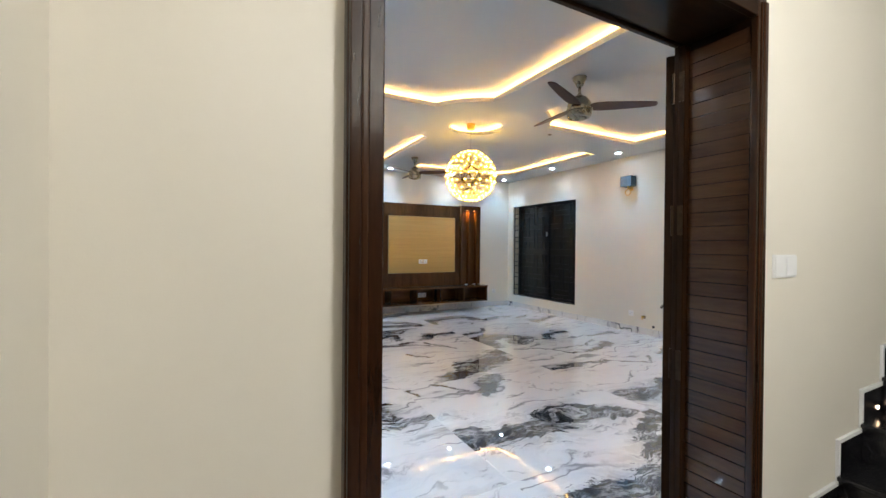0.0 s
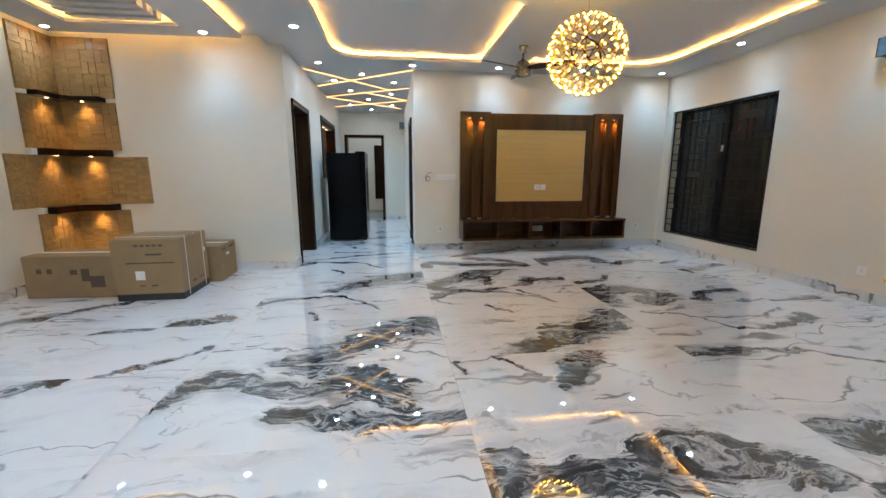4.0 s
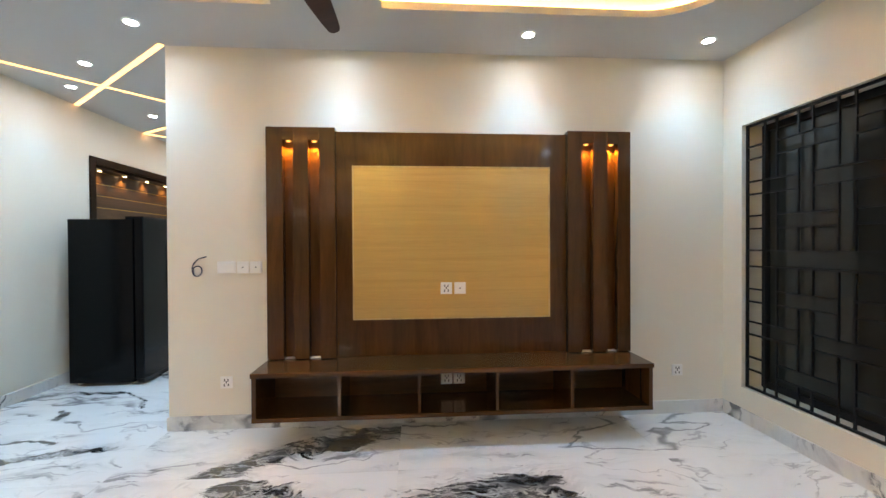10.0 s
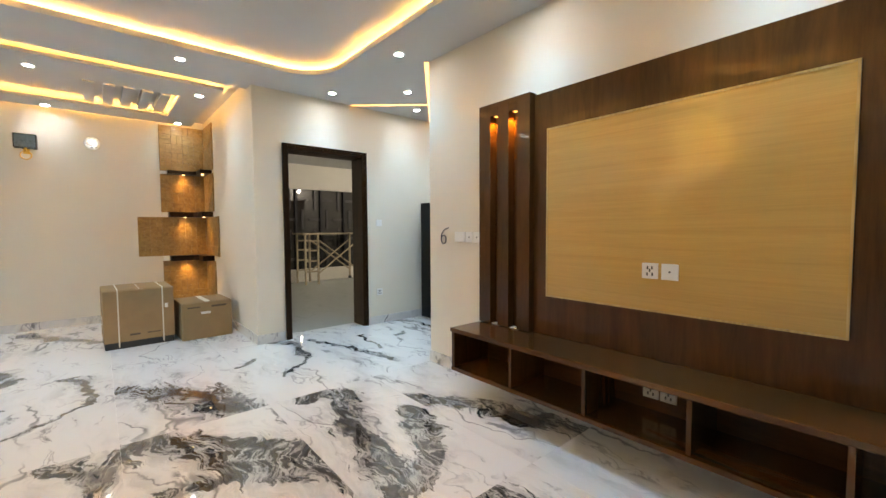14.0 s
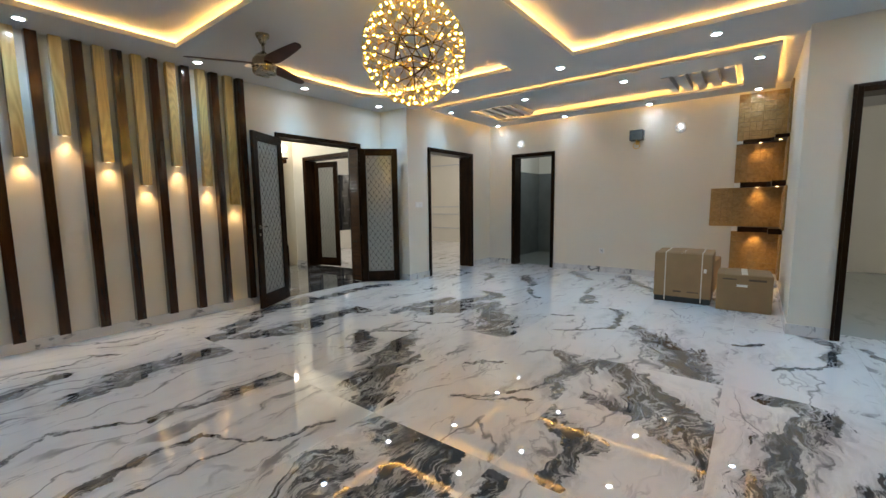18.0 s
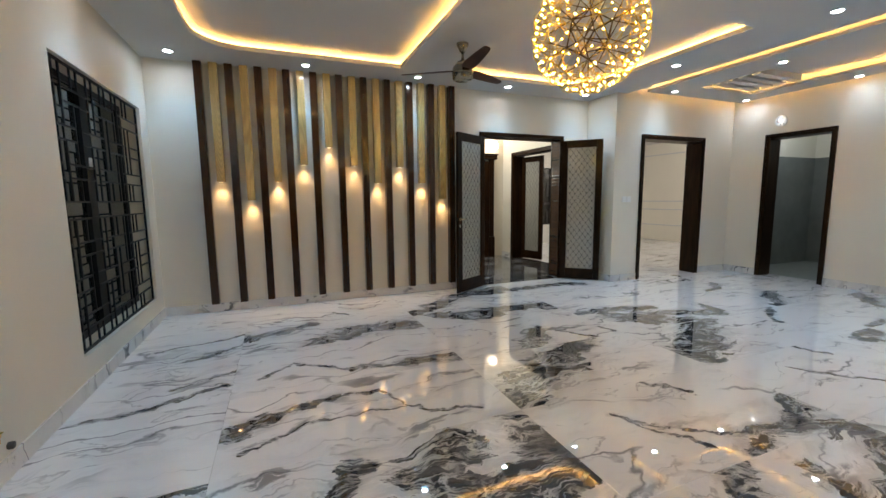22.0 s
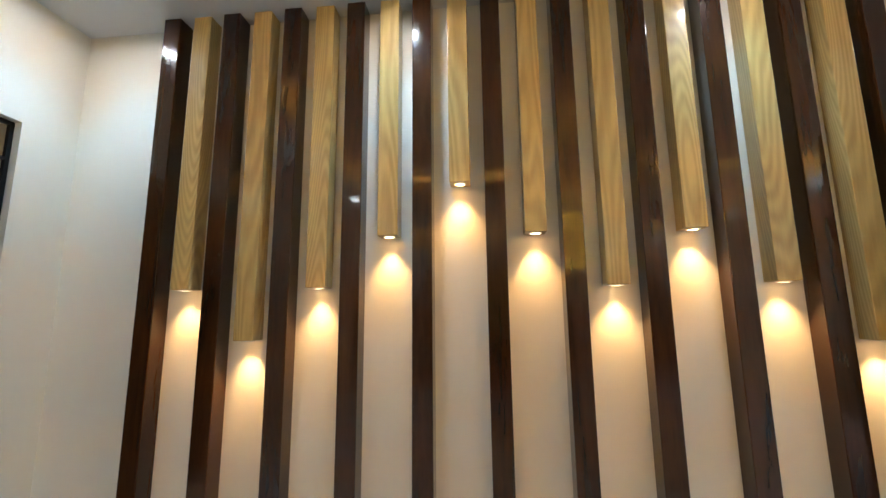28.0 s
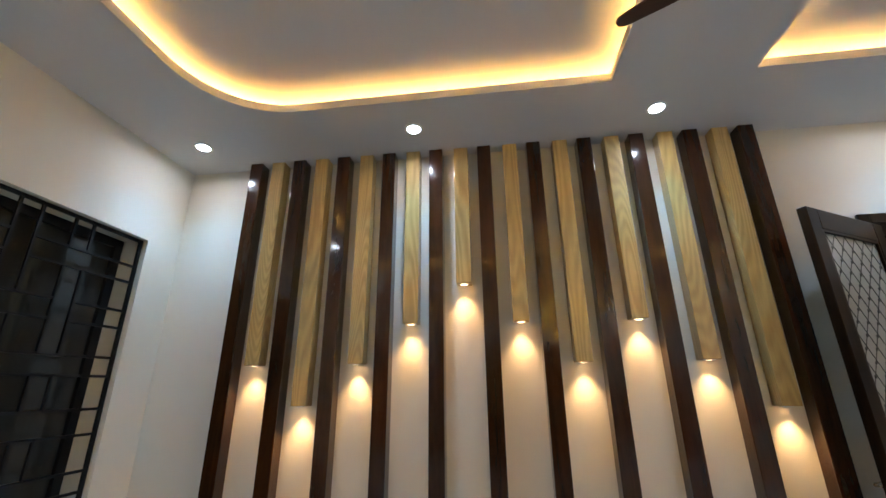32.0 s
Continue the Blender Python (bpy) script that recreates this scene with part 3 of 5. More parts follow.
# slabs under the tiles
setting("floor_slab", boxes(((X_D3 - 0.3, Y_SLAT - 0.26, -0.20), (X_WIN + 0.25, Y_TV + 0.25, -0.012)), ((X_NIB - 0.25, Y_TV + 0.25, -0.20), (X_COR + 0.25, Y_END + 0.05, -0.012))), BEDDING, "pale bedding under the marble tiles", "floor")
setting("floor_hall", boxes(((-0.25, -1.75, -0.2), (4.84, Y_SLAT - 0.262, 0.0))), HALLM, "polished dark grey veined marble floor", "floor")
setting("floor_hall_threshold", boxes(((-0.52, -1.10, -0.001), (-0.2495, 0.36, 0.0015))), HALLM, "dark marble threshold between hall and lounge", "floor")
setting("floor_lounge", boxes(((-6.4, -3.45, -0.2), (-0.252, 1.515, -0.002))), SKIRT, "white veined marble floor", "floor")
setting("floor_bath", boxes(((-5.5, 1.78, -0.2), (X_D3 - 0.302, 4.1, -0.004))), ROOMF, "grey bathroom floor", "floor")
setting("floor_bedroom", boxes(((-5.45, Y_TV - 0.9, -0.2), (X_NIB - 0.252, 13.3, -0.003))), ROOMF, "pale grey polished bedroom floor", "floor")
setting("floor_far_room", boxes(((-0.6, Y_END + 0.052, -0.2), (1.85, 15.6, -0.003))), ROOMF, "pale grey polished floor", "floor")


# ---- ceilings ----
def outline(qx, qy):
    """A tray's outline: one corner bitten off by the circle round the chandelier, the far corner rounded."""
    cx, cy = MID
    xi, yi = cx + qx * 0.33, cy + qy * 0.36
    xo, yo = (0.325, 5.09)[qx > 0], (1.74, 7.135)[qy > 0]
    r, big = 0.85, 0.42
    pts = [(xi, yo)]
    a0, a1 = math.asin(0.33 / r), math.acos(0.36 / r)
    for i in range(13):
        a = a0 + (a1 - a0) * i / 12
        pts.append((cx + qx * r * math.sin(a), cy + qy * r * math.cos(a)))
    pts.append((xo, yi))
    for i in range(11):
        a = math.pi / 2 * i / 10
        pts.append((xo - qx * big * (1 - math.cos(a)), yo - qy * big * (1 - math.sin(a))))
    return pts if qx * qy < 0 else pts[::-1]


def area(pts):
    return sum(x0 * y1 - x1 * y0 for (x0, y0), (x1, y1) in zip(pts, pts[1:] + pts[:1])) / 2


def grown(pts, d):
    """The outline moved outwards by d."""
    if area(pts) < 0:
        pts = pts[::-1]
    out = []
    n = len(pts)
    for i in range(n):
        p, q, s = Vector(pts[i - 1]), Vector(pts[i]), Vector(pts[(i + 1) % n])
        e, g = (q - p).normalized(), (s - q).normalized()
        n1, n2 = Vector((e.y, -e.x)), Vector((g.y, -g.x))
        b = (n1 + n2)
        b = b / max(0.35, b.length_squared / 2)
        out.append(tuple(q + b * d))
    return out


def sheet_with_holes(bm, outer, holes, z):
    edges = []
    for loop in (outer, *holes):
        vs = [bm.verts.new((x, y, z)) for x, y in loop]
        edges += [bm.edges.new((vs[i - 1], vs[i])) for i in range(len(vs))]
    bmesh.ops.triangle_fill(bm, use_beauty=True, use_dissolve=False, edges=edges)


def skin(bm, a, za, b, zb):
    """A band of faces between two loops with as many points."""
    va, vb = [bm.verts.new((*p, za)) for p in a], [bm.verts.new((*p, zb)) for p in b]
    for i in range(len(a)):
        bm.faces.new((va[i - 1], va[i], vb[i], vb[i - 1]))


def led_loop(name, pts, z, parent, w=0.012, stuff=None):
    bm = bmesh.new()
    a, b = grown(pts, 0.0), grown(pts, w)
    skin(bm, a, z, b, z)
    skin(bm, a, z + 0.008, b, z + 0.008)
    skin(bm, a, z, a, z + 0.008)
    skin(bm, b, z, b, z + 0.008)
    return part(name, bm, stuff or LED, parent, "warm yellow LED tape")


def circle(c, r, n=40):
    return [(c[0] + r * math.cos(2 * math.pi * i / n), c[1] + r * math.sin(2 * math.pi * i / n)) for i in range(n)]


TRAYS = [outline(qx, qy) for qx in (-1, 1) for qy in (-1, 1)]
ROSE = circle((2.69, 4.40), 0.33)
LIP = 0.046
X_EDGE = -0.42    # where the living room's ceiling ends and the dining bay begins
bm = bmesh.new()
living = [(X_EDGE, Y_D2 - 0.02), (X_D2 - 0.02, Y_D2 - 0.02), (X_D2 - 0.02, Y_SLAT - 0.02), (X_WIN + 0.02, Y_SLAT - 0.02), (X_WIN + 0.02, Y_TV + 0.02), (X_COR, Y_TV + 0.02),
          (X_COR + 0.02, Y_END + 0.02), (X_NIB - 0.02, Y_END + 0.02), (X_NIB - 0.02, Y_SHELF + 0.02), (X_EDGE, Y_SHELF + 0.02)]
sheet_with_holes(bm, living, TRAYS + [ROSE], CEIL)
for loop in TRAYS + [ROSE]:
    loop = grown(loop, 0)
    skin(bm, loop, CEIL, loop, CEIL + LIP)
    inner, outer = grown(loop, 0.012), grown(loop, 0.115)
    skin(bm, loop, CEIL + LIP, inner, CEIL + LIP)
    skin(bm, inner, CEIL + LIP, inner, CEIL + 0.012)
    skin(bm, inner, CEIL + 0.012, outer, CEIL + 0.012)
    skin(bm, outer, CEIL + 0.012, outer, TOP)
box(bm, (X_EDGE - 0.012, Y_D2 - 0.02, CEIL), (X_EDGE, Y_SHELF + 0.02, TOP))
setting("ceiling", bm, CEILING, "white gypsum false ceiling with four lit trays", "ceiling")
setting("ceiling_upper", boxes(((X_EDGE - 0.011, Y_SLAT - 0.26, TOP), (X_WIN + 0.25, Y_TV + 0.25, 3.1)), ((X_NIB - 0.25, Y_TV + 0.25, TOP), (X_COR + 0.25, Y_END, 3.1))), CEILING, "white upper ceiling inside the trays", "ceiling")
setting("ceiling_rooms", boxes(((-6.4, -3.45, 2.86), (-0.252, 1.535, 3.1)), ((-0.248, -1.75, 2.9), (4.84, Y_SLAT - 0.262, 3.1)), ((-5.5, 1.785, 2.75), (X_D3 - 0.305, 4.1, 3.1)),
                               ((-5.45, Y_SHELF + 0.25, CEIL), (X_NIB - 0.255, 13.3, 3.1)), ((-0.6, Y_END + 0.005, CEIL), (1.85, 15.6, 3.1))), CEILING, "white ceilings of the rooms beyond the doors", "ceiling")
for loop in TRAYS:
    t = thing("cove_light", "warm LED tape hidden in a ceiling tray", "cove light", group="cove lights", at=(*loop[0], CEIL + 0.02))
    led = led_loop("tape", grown(loop, 0.094), CEIL + 0.022, t)
    led.matrix_parent_inverse = Matrix.Translation((-loop[0][0], -loop[0][1], -CEIL - 0.02))
t = thing("cove_light", "warm LED tape in the round recess over the chandelier", "cove light", group="cove lights", at=(2.69, 4.40, CEIL + 0.02))
led = led_loop("tape", grown(ROSE, 0.094), CEIL + 0.022, t)
led.matrix_parent_inverse = Matrix.Translation((-2.69, -4.40, -CEIL - 0.02))

# dining bay: a floating panel with a long tray, lit from above its edges
PX0, PX1, PY0, PY1 = -2.70, -0.65, 1.93, 6.42
TX0, TX1, TY0, TY1 = -2.28, -1.17, 2.37, 6.08
DTOP = 2.90
bm = bmesh.new()
rect = lambda x0, x1, y0, y1: [(x0, y0), (x1, y0), (x1, y1), (x0, y1)]
sheet_with_holes(bm, rect(PX0, PX1, PY0, PY1), [rect(TX0, TX1, TY0, TY1)], CEIL)
sheet_with_holes(bm, rect(PX0 + 0.012, PX1 - 0.012, PY0 + 0.012, PY1 - 0.012), [rect(TX0 - 0.012, TX1 + 0.012, TY0 - 0.012, TY1 + 0.012)], CEIL + 0.012)
for r0, d in ((rect(PX0, PX1, PY0, PY1), -0.012), (rect(TX0, TX1, TY0, TY1), 0.012)):
    r1 = grown(r0, d)
    r0 = grown(r0, 0)
    skin(bm, r0, CEIL, r0, CEIL + 0.032)
    skin(bm, r0, CEIL + 0.032, r1, CEIL + 0.032)
    skin(bm, r1, CEIL + 0.032, r1, CEIL + 0.012)
# hangers that carry the panel
for x in (-2.5, -0.85):
    for y in (2.3, 4.2, 6.1):
        box(bm, (x - 0.02, y - 0.02, CEIL + 0.013), (x + 0.02, y + 0.02, DTOP))
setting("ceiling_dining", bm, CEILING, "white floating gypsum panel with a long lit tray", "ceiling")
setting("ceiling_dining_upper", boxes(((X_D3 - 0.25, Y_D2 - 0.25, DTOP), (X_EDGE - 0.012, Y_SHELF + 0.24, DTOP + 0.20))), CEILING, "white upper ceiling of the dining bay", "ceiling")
t = thing("cove_light", "warm LED tape hidden in the dining ceiling", "cove light", group="cove lights", at=(-1.7, 4.2, CEIL + 0.012))
for loop, d in ((rect(PX0, PX1, PY0, PY1), -0.05), (rect(TX0, TX1, TY0, TY1), 0.05)):
    led = led_loop("tape", grown(loop, d), CEIL + 0.014, t, 0.012, LED_DIM)
    led.matrix_parent_inverse = Matrix.Translation((1.7, -4.2, -CEIL - 0.012))
bm = bmesh.new()
for y in [2.50 + 0.17 * i for i in range(4)] + [5.28 + 0.17 * i for i in range(5)]:
    box(bm, (TX0 + 0.13, y - 0.05, CEIL + 0.016), (TX1 - 0.13, y + 0.05, DTOP - 0.001))
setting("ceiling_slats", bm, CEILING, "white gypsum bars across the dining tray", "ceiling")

# crossing light lines in the passage ceiling
for i, (x0, y0, x1, y1) in enumerate(((-0.24, 7.77, 1.03, 9.24), (1.40, 7.68, -0.24, 9.04), (-0.24, 10.1, 1.40, 9.03), (0.62, 9.6, 1.40, 10.34), (1.40, 10.37, -0.24, 11.4), (-0.24, 10.12, 1.30, 11.5))):
    bm = bmesh.new()
    d = Vector((x1 - x0, y1 - y0, 0)).normalized()
    s = Vector((-d.y, d.x, 0)) * 0.019
    z = CEIL - 0.004 - 0.0007 * i
    v = [bm.verts.new((x + k * s.x, y + k * s.y, z)) for x, y, k in ((x0, y0, -1), (x1, y1, -1), (x1, y1, 1), (x0, y0, 1))]
    f = bm.faces.new(v)
    g = bmesh.ops.extrude_face_region(bm, geom=[f])
    bmesh.ops.translate(bm, verts=[e for e in g["geom"] if isinstance(e, bmesh.types.BMVert)], vec=(0, 0, 0.02))
    tagged(part("ceiling_light_line", bm, LINE), "warm recessed light line crossing the passage ceiling", "light line", "passage light lines")

# ---- downlights ----
DOWN = [(x, 1.50) for x in (0.10, 1.43, 2.73, 4.06, 5.38)] + [(x, 7.38) for x in (0.05, 1.39, 2.68, 4.01, 5.32)] + [(0.05, y) for y in (2.95, 4.43, 5.92)] + [(5.30, y) for y in (2.95, 4.42, 5.87)]
DOWN += [(x, y) for x in (-1.0, -2.59) for y in (2.10, 3.47, 4.86, 6.24)]
DOWN += [(0.62, 8.02), (0.12, 8.52), (1.13, 8.57), (0.31, 9.36), (1.08, 9.62), (0.60, 10.27), (0.15, 11.0), (1.1, 11.0), (0.6, 11.7)]
first = None
for x, y in DOWN:
    if first is None:
        first = thing("downlight", "white round recessed downlight, cool light", "downlight", (x, y, CEIL), "downlights")
        bm = bmesh.new()
        ring(bm, (0, 0, -0.004), (0, 0, 1), 0.043, 0.008, 28, 8)
        part("trim_ring", bm, PLASTIC, first, "white trim ring", True)
        part("lens", lathe([(0.036, -0.007), (0.036, -0.003)], 28), LENS, first, "bright round diffuser")
    else:
        copy_thing(first, pose(x, y, CEIL))
    lamp("downlight_beam", (x, y, CEIL - 0.02), P_DOWN * (0.14 if x < -2 else 1.0), BEAM, 112, 1.0, 0.045)

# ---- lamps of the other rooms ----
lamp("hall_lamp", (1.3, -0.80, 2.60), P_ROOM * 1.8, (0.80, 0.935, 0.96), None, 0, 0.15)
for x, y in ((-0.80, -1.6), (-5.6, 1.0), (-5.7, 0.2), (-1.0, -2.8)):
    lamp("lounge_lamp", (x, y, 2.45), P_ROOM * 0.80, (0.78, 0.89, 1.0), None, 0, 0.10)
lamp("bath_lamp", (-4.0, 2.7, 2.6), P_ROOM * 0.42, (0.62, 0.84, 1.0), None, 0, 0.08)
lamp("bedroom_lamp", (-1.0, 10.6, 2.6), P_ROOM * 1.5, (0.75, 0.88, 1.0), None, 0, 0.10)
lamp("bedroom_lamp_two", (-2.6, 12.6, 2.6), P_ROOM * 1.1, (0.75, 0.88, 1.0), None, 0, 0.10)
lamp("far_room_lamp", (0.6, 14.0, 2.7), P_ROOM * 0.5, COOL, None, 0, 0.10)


# ---- skirting ----
def skirting(axis, at, depth, a0, a1, gaps=()):
    bm = bmesh.new()
    u = a0
    for g0, g1 in sorted(gaps) + [(a1, a1)]:
        if g0 - u > 0.005:
            if axis == "x":
                box(bm, (at, u, 0.0), (at + depth, g0, 0.102))
            else:
                box(bm, (u, at, 0.0), (g0, at + depth, 0.102))
        u = g1
    return setting("baseboard", bm, SKIRT, "white and grey marble skirting", "skirting")


S = 0.011
skirting("x", X_WIN, -S, Y_SLAT, Y_TV)
skirting("y", Y_TV, -S, X_COR + 0.0, X_WIN - S)
skirting("y", Y_SLAT, S, X_D2 + S, X_WIN - S, [(ENTRY[0], ENTRY[1])])
skirting("x", X_D2, S, Y_SLAT, Y_D2)
skirting("y", Y_D2, S, X_D3 + S, X_D2 + S, [(DOOR2[0], DOOR2[1])])
skirting("x", X_D3, S, Y_D2, Y_SHELF, [(DOOR3[0], DOOR3[1])])
skirting("y", Y_SHELF, -S, X_D3 + S, X_NIB + S)
skirting("x", X_NIB, S, Y_SHELF, Y_END, [(DOOR1[0], DOOR1[1])])
skirting("x", X_COR, -S, Y_TV - S, Y_END, [(DOOR5[0], DOOR5[1])])
skirting("y", Y_END, -S, X_NIB + S, X_COR - S, [(DOOR4[0], DOOR4[1])])
skirting("x", -0.25, S, -1.5, Y_HALL, [(-1.11, 0.37)])


# ---- doors ----
def door_frame(name, axis, face, back, a0, a1, top, label, casing=0.065, both=True):
    """Lining and casings of a doorway; face is the side of the living room."""
    s = 1 if face > back else -1
    t = thing(name, label, "door frame", kind="structure")

    def put(kind, u0, u1, w0, w1, z0, z1):
        a, b = ((w0, u0, z0), (w1, u1, z1)) if axis == "x" else ((u0, w0, z0), (u1, w1, z1))
        part(kind, soft_box(a, b, 0.004), DARK if z1 - z0 > 0.5 else DARKX, t)
    pr = 0.016
    put("jamb", a0 + 0.0, a0 + casing, face + s * pr, back - s * pr, 0, top)
    put("jamb", a1 - casing, a1, face + s * pr, back - s * pr, 0, top)
    put("head", a0 + casing, a1 - casing, face + s * pr, back - s * pr, top - casing, top)
    # raised moulding on the face
    put("moulding", a0 - 0.004, a0 + 0.022, face + s * (pr + 0.001), face + s * (pr + 0.012), 0, top + 0.004)
    put("moulding", a1 - 0.022, a1 + 0.004, face + s * (pr + 0.001), face + s * (pr + 0.012), 0, top + 0.004)
    put("moulding", a0 + 0.023, a1 - 0.023, face + s * (pr + 0.001), face + s * (pr + 0.012), top - 0.022, top + 0.004)
    return t


def solid_leaf(hinge, turn, width, height, label):
    """A dark panelled leaf with grooves and a lever, hinged at its origin, along +x before the turn."""
    t = thing("door_leaf", label, "door")
    t.matrix_world = pose(*hinge, 0, 0, turn)
    bm = soft_box((0, -0.02, 0.012), (width, 0.02, height), 0.003)
    part("panel", bm, DARK, t)
    for z in (0.55, 0.60, 0.65, 1.20, 1.25, 1.30, 1.80, 1.85, 1.90):
        part("groove", boxes(((0.12, -0.0225, z), (width - 0.12, -0.0195, z + 0.012)), ((0.12, 0.0195, z), (width - 0.12, 0.0225, z + 0.012))), DARKX, t)
    handle(t, width - 0.06, 1.0)
    return t


def handle(parent, x, z):
    for s in (-1, 1):
        bm = lathe([(0.022, 0), (0.024, 0.004), (0.020, 0.010)], 20)
        bmesh.ops.rotate(bm, cent=(0, 0, 0), matrix=Matrix.Rotation(radians(-90 * s), 3, "X"), verts=bm.verts[:])
        bmesh.ops.translate(bm, verts=bm.verts[:], vec=(x, s * 0.02, z))
        tube(bm, (x, s * 0.028, z), (x, s * 0.058, z), 0.008)
        tube(bm, (x + 0.005, s * 0.055, z), (x - 0.11, s * 0.058, z), 0.0075, 10, 0.006)
        lever = part("handle", bm, STEEL, parent, "nickel lever handle", True)
        bm = lathe([(0.020, 0), (0.021, 0.004), (0.010, 0.008)], 20)
        bmesh.ops.rotate(bm, cent=(0, 0, 0), matrix=Matrix.Rotation(radians(-90 * s), 3, "X"), verts=bm.verts[:])
        bmesh.ops.translate(bm, verts=bm.verts[:], vec=(x, s * 0.02, z - 0.09))
        part("lock_rose", bm, STEEL, lever, "nickel key rose", True)


def glazed_leaf(hinge, turn, width, height, label, lever=True):
    """A dark frame round frosted glass with a diamond lattice."""
    t = thing("glazed_door_leaf", label, "door")
    t.matrix_world = pose(*hinge, 0, 0, turn)
    st, rail, foot = 0.085, 0.10, 0.17
    part("stile", soft_box((0, -0.02, 0.012), (st, 0.02, height)), DARK, t)
    part("stile", soft_box((width - st, -0.02, 0.012), (width, 0.02, height)), DARK, t)
    part("rail", soft_box((st, -0.0195, height - rail), (width - st, 0.0195, height)), DARKX, t)
    part("rail", soft_box((st, -0.0195, 0.012), (width - st, 0.0195, foot)), DARKX, t)
    for s in (-1, 1):
        x0, x1, z0, z1 = st, width - st, foot, height - rail
        bead = boxes(((x0, s * 0.006, z0), (x0 + 0.012, s * 0.017, z1)), ((x1 - 0.012, s * 0.006, z0), (x1, s * 0.017, z1)),
                     ((x0 + 0.012, s * 0.006, z0), (x1 - 0.012, s * 0.017, z0 + 0.012)), ((x0 + 0.012, s * 0.006, z1 - 0.012), (x1 - 0.012, s * 0.017, z1)))
        part("bead", bead, DARK, t)
    pane = part("pane", boxes(((st - 0.005, -0.004, foot - 0.005), (width - st + 0.005, 0.004, height - rail + 0.005))), FROST, t, "frosted glass")
    bm = bmesh.new()
    w, h, k = width - 2 * st, height - rail - foot, 0.084
    slope = 1.35
    for s in (-1, 1):
        c = -slope * w
        while c < h:
            lo, hi = max(0, -c / slope), min(w, (h - c) / slope)
            if hi - lo > 0.01:
                a, b = (lo, c + slope * lo), (hi, c + slope * hi)
                if s < 0:
                    a, b = (w - a[0], a[1]), (w - b[0], b[1])
                for side in (-1, 1):
                    tube(bm, (st + a[0], side * 0.0045, foot + a[1]), (st + b[0], side * 0.0045, foot + b[1]), 0.0020, 4)
            c += k * slope
    rows = int(h / (k * slope / 2))
    for j in range(1, rows):
        z = j * k * slope / 2
        x = k / 2 if j % 2 else k
        while x < w - 0.01:
            box(bm, (st + x - 0.006, -0.0075, foot + z - 0.006), (st + x + 0.006, 0.0075, foot + z + 0.006))
            x += k
    part("lattice", bm, ETCH, pane, "etched diamond lattice with small knots")
    if lever:
        handle(t, width - 0.042, 1.02)
    return t


LOUVRE = timber("louvre_walnut", (0.030, 0.0118, 0.0050), (0.080, 0.0320, 0.0132), "y", 0.22, 0.40, spec=0.25)
HALLW = timber("hall_walnut", (0.016, 0.0058, 0.0023), (0.052, 0.0195, 0.0072), "z", 0.24, 0.35, spec=0.25)
BRONZED = paint("worn_bronze", (0.045, 0.026, 0.013), 0.38, 0.3, 40, 300, 0.1, metal=0.8)
# entry: double doorway with louvred reveals
entry = thing("door_frame", "dark walnut double doorway with louvred reveals", "door frame", kind="structure")
EX0, EX1, EZ = ENTRY
CAS = 0.055
RV0, RV1 = 0.258, 1.685          # faces of the louvred reveals
part("casing", soft_box((EX0 - 0.012, Y_SLAT + 0.001, 0), (EX0 + CAS, Y_SLAT + 0.022, EZ)), DARK, entry)
part("casing", soft_box((EX1 - CAS, Y_SLAT + 0.001, 0), (EX1, Y_SLAT + 0.022, EZ)), DARK, entry)
for x0, x1, m0, m1 in ((0.182, RV0 + 0.001, 0.185, 0.210), (RV1 - 0.002, 1.738, 1.710, 1.734)):
    part("casing", soft_box((x0, Y_HALL - 0.026, 0), (x1, Y_HALL - 0.001, EZ + 0.03)), HALLW, entry)
    part("moulding", soft_box((m0, Y_HALL - 0.036, 0), (m1, Y_HALL - 0.0265, EZ)), HALLW, entry)
    c = (x0 + x1) / 2
    part("moulding", soft_box((c - 0.010, Y_HALL - 0.031, 0), (c + 0.006, Y_HALL - 0.0265, EZ)), HALLW, entry)
part("casing", soft_box((EX0 + CAS, Y_SLAT + 0.001, EZ - CAS), (EX1 - CAS, Y_SLAT + 0.022, EZ)), DARKX, entry)
part("casing", soft_box((RV0 + 0.004, Y_HALL - 0.026, EZ - CAS), (RV1 - 0.004, Y_HALL - 0.001, EZ + 0.03)), DARKX, entry)
for s, x in ((1, 0.240), (-1, 1.703)):
    part("lining", boxes(((x, Y_HALL, 0), (x + s * 0.005, Y_SLAT, EZ - F))), DARK, entry)
    part("stop", soft_box((x + s * 0.005, Y_SLAT - 0.022, 0), (x + s * 0.044, Y_SLAT + 0.02, EZ - CAS)), DARK, entry)
    bm = bmesh.new()
    y0, y1 = Y_HALL + 0.001, Y_SLAT - 0.023
    v = [bm.verts.new(c) for c in ((0, y0, 0), (s * 0.0095, y0, 0.001), (s * 0.0135, y0, 0.0525), (s * 0.0128, y0, 0.0545), (0, y0, 0.0555), (0, y1, 0), (s * 0.0095, y1, 0.001), (s * 0.0135, y1, 0.0525), (s * 0.0128, y1, 0.0545), (0, y1, 0.0555))]
    for q in ((0, 1, 2, 3, 4), (9, 8, 7, 6, 5), (1, 6, 7, 2), (2, 7, 8, 3), (3, 8, 9, 4), (0, 5, 6, 1), (0, 4, 9, 5)):
        bm.faces.new([v[i] for i in q])
    slat = mesh_of("louvre", bm, LOUVRE)
    for i in range(38):
        piece("louvre", slat, entry, (x + s * 0.005, 0, 0.02 + 0.0565 * i))
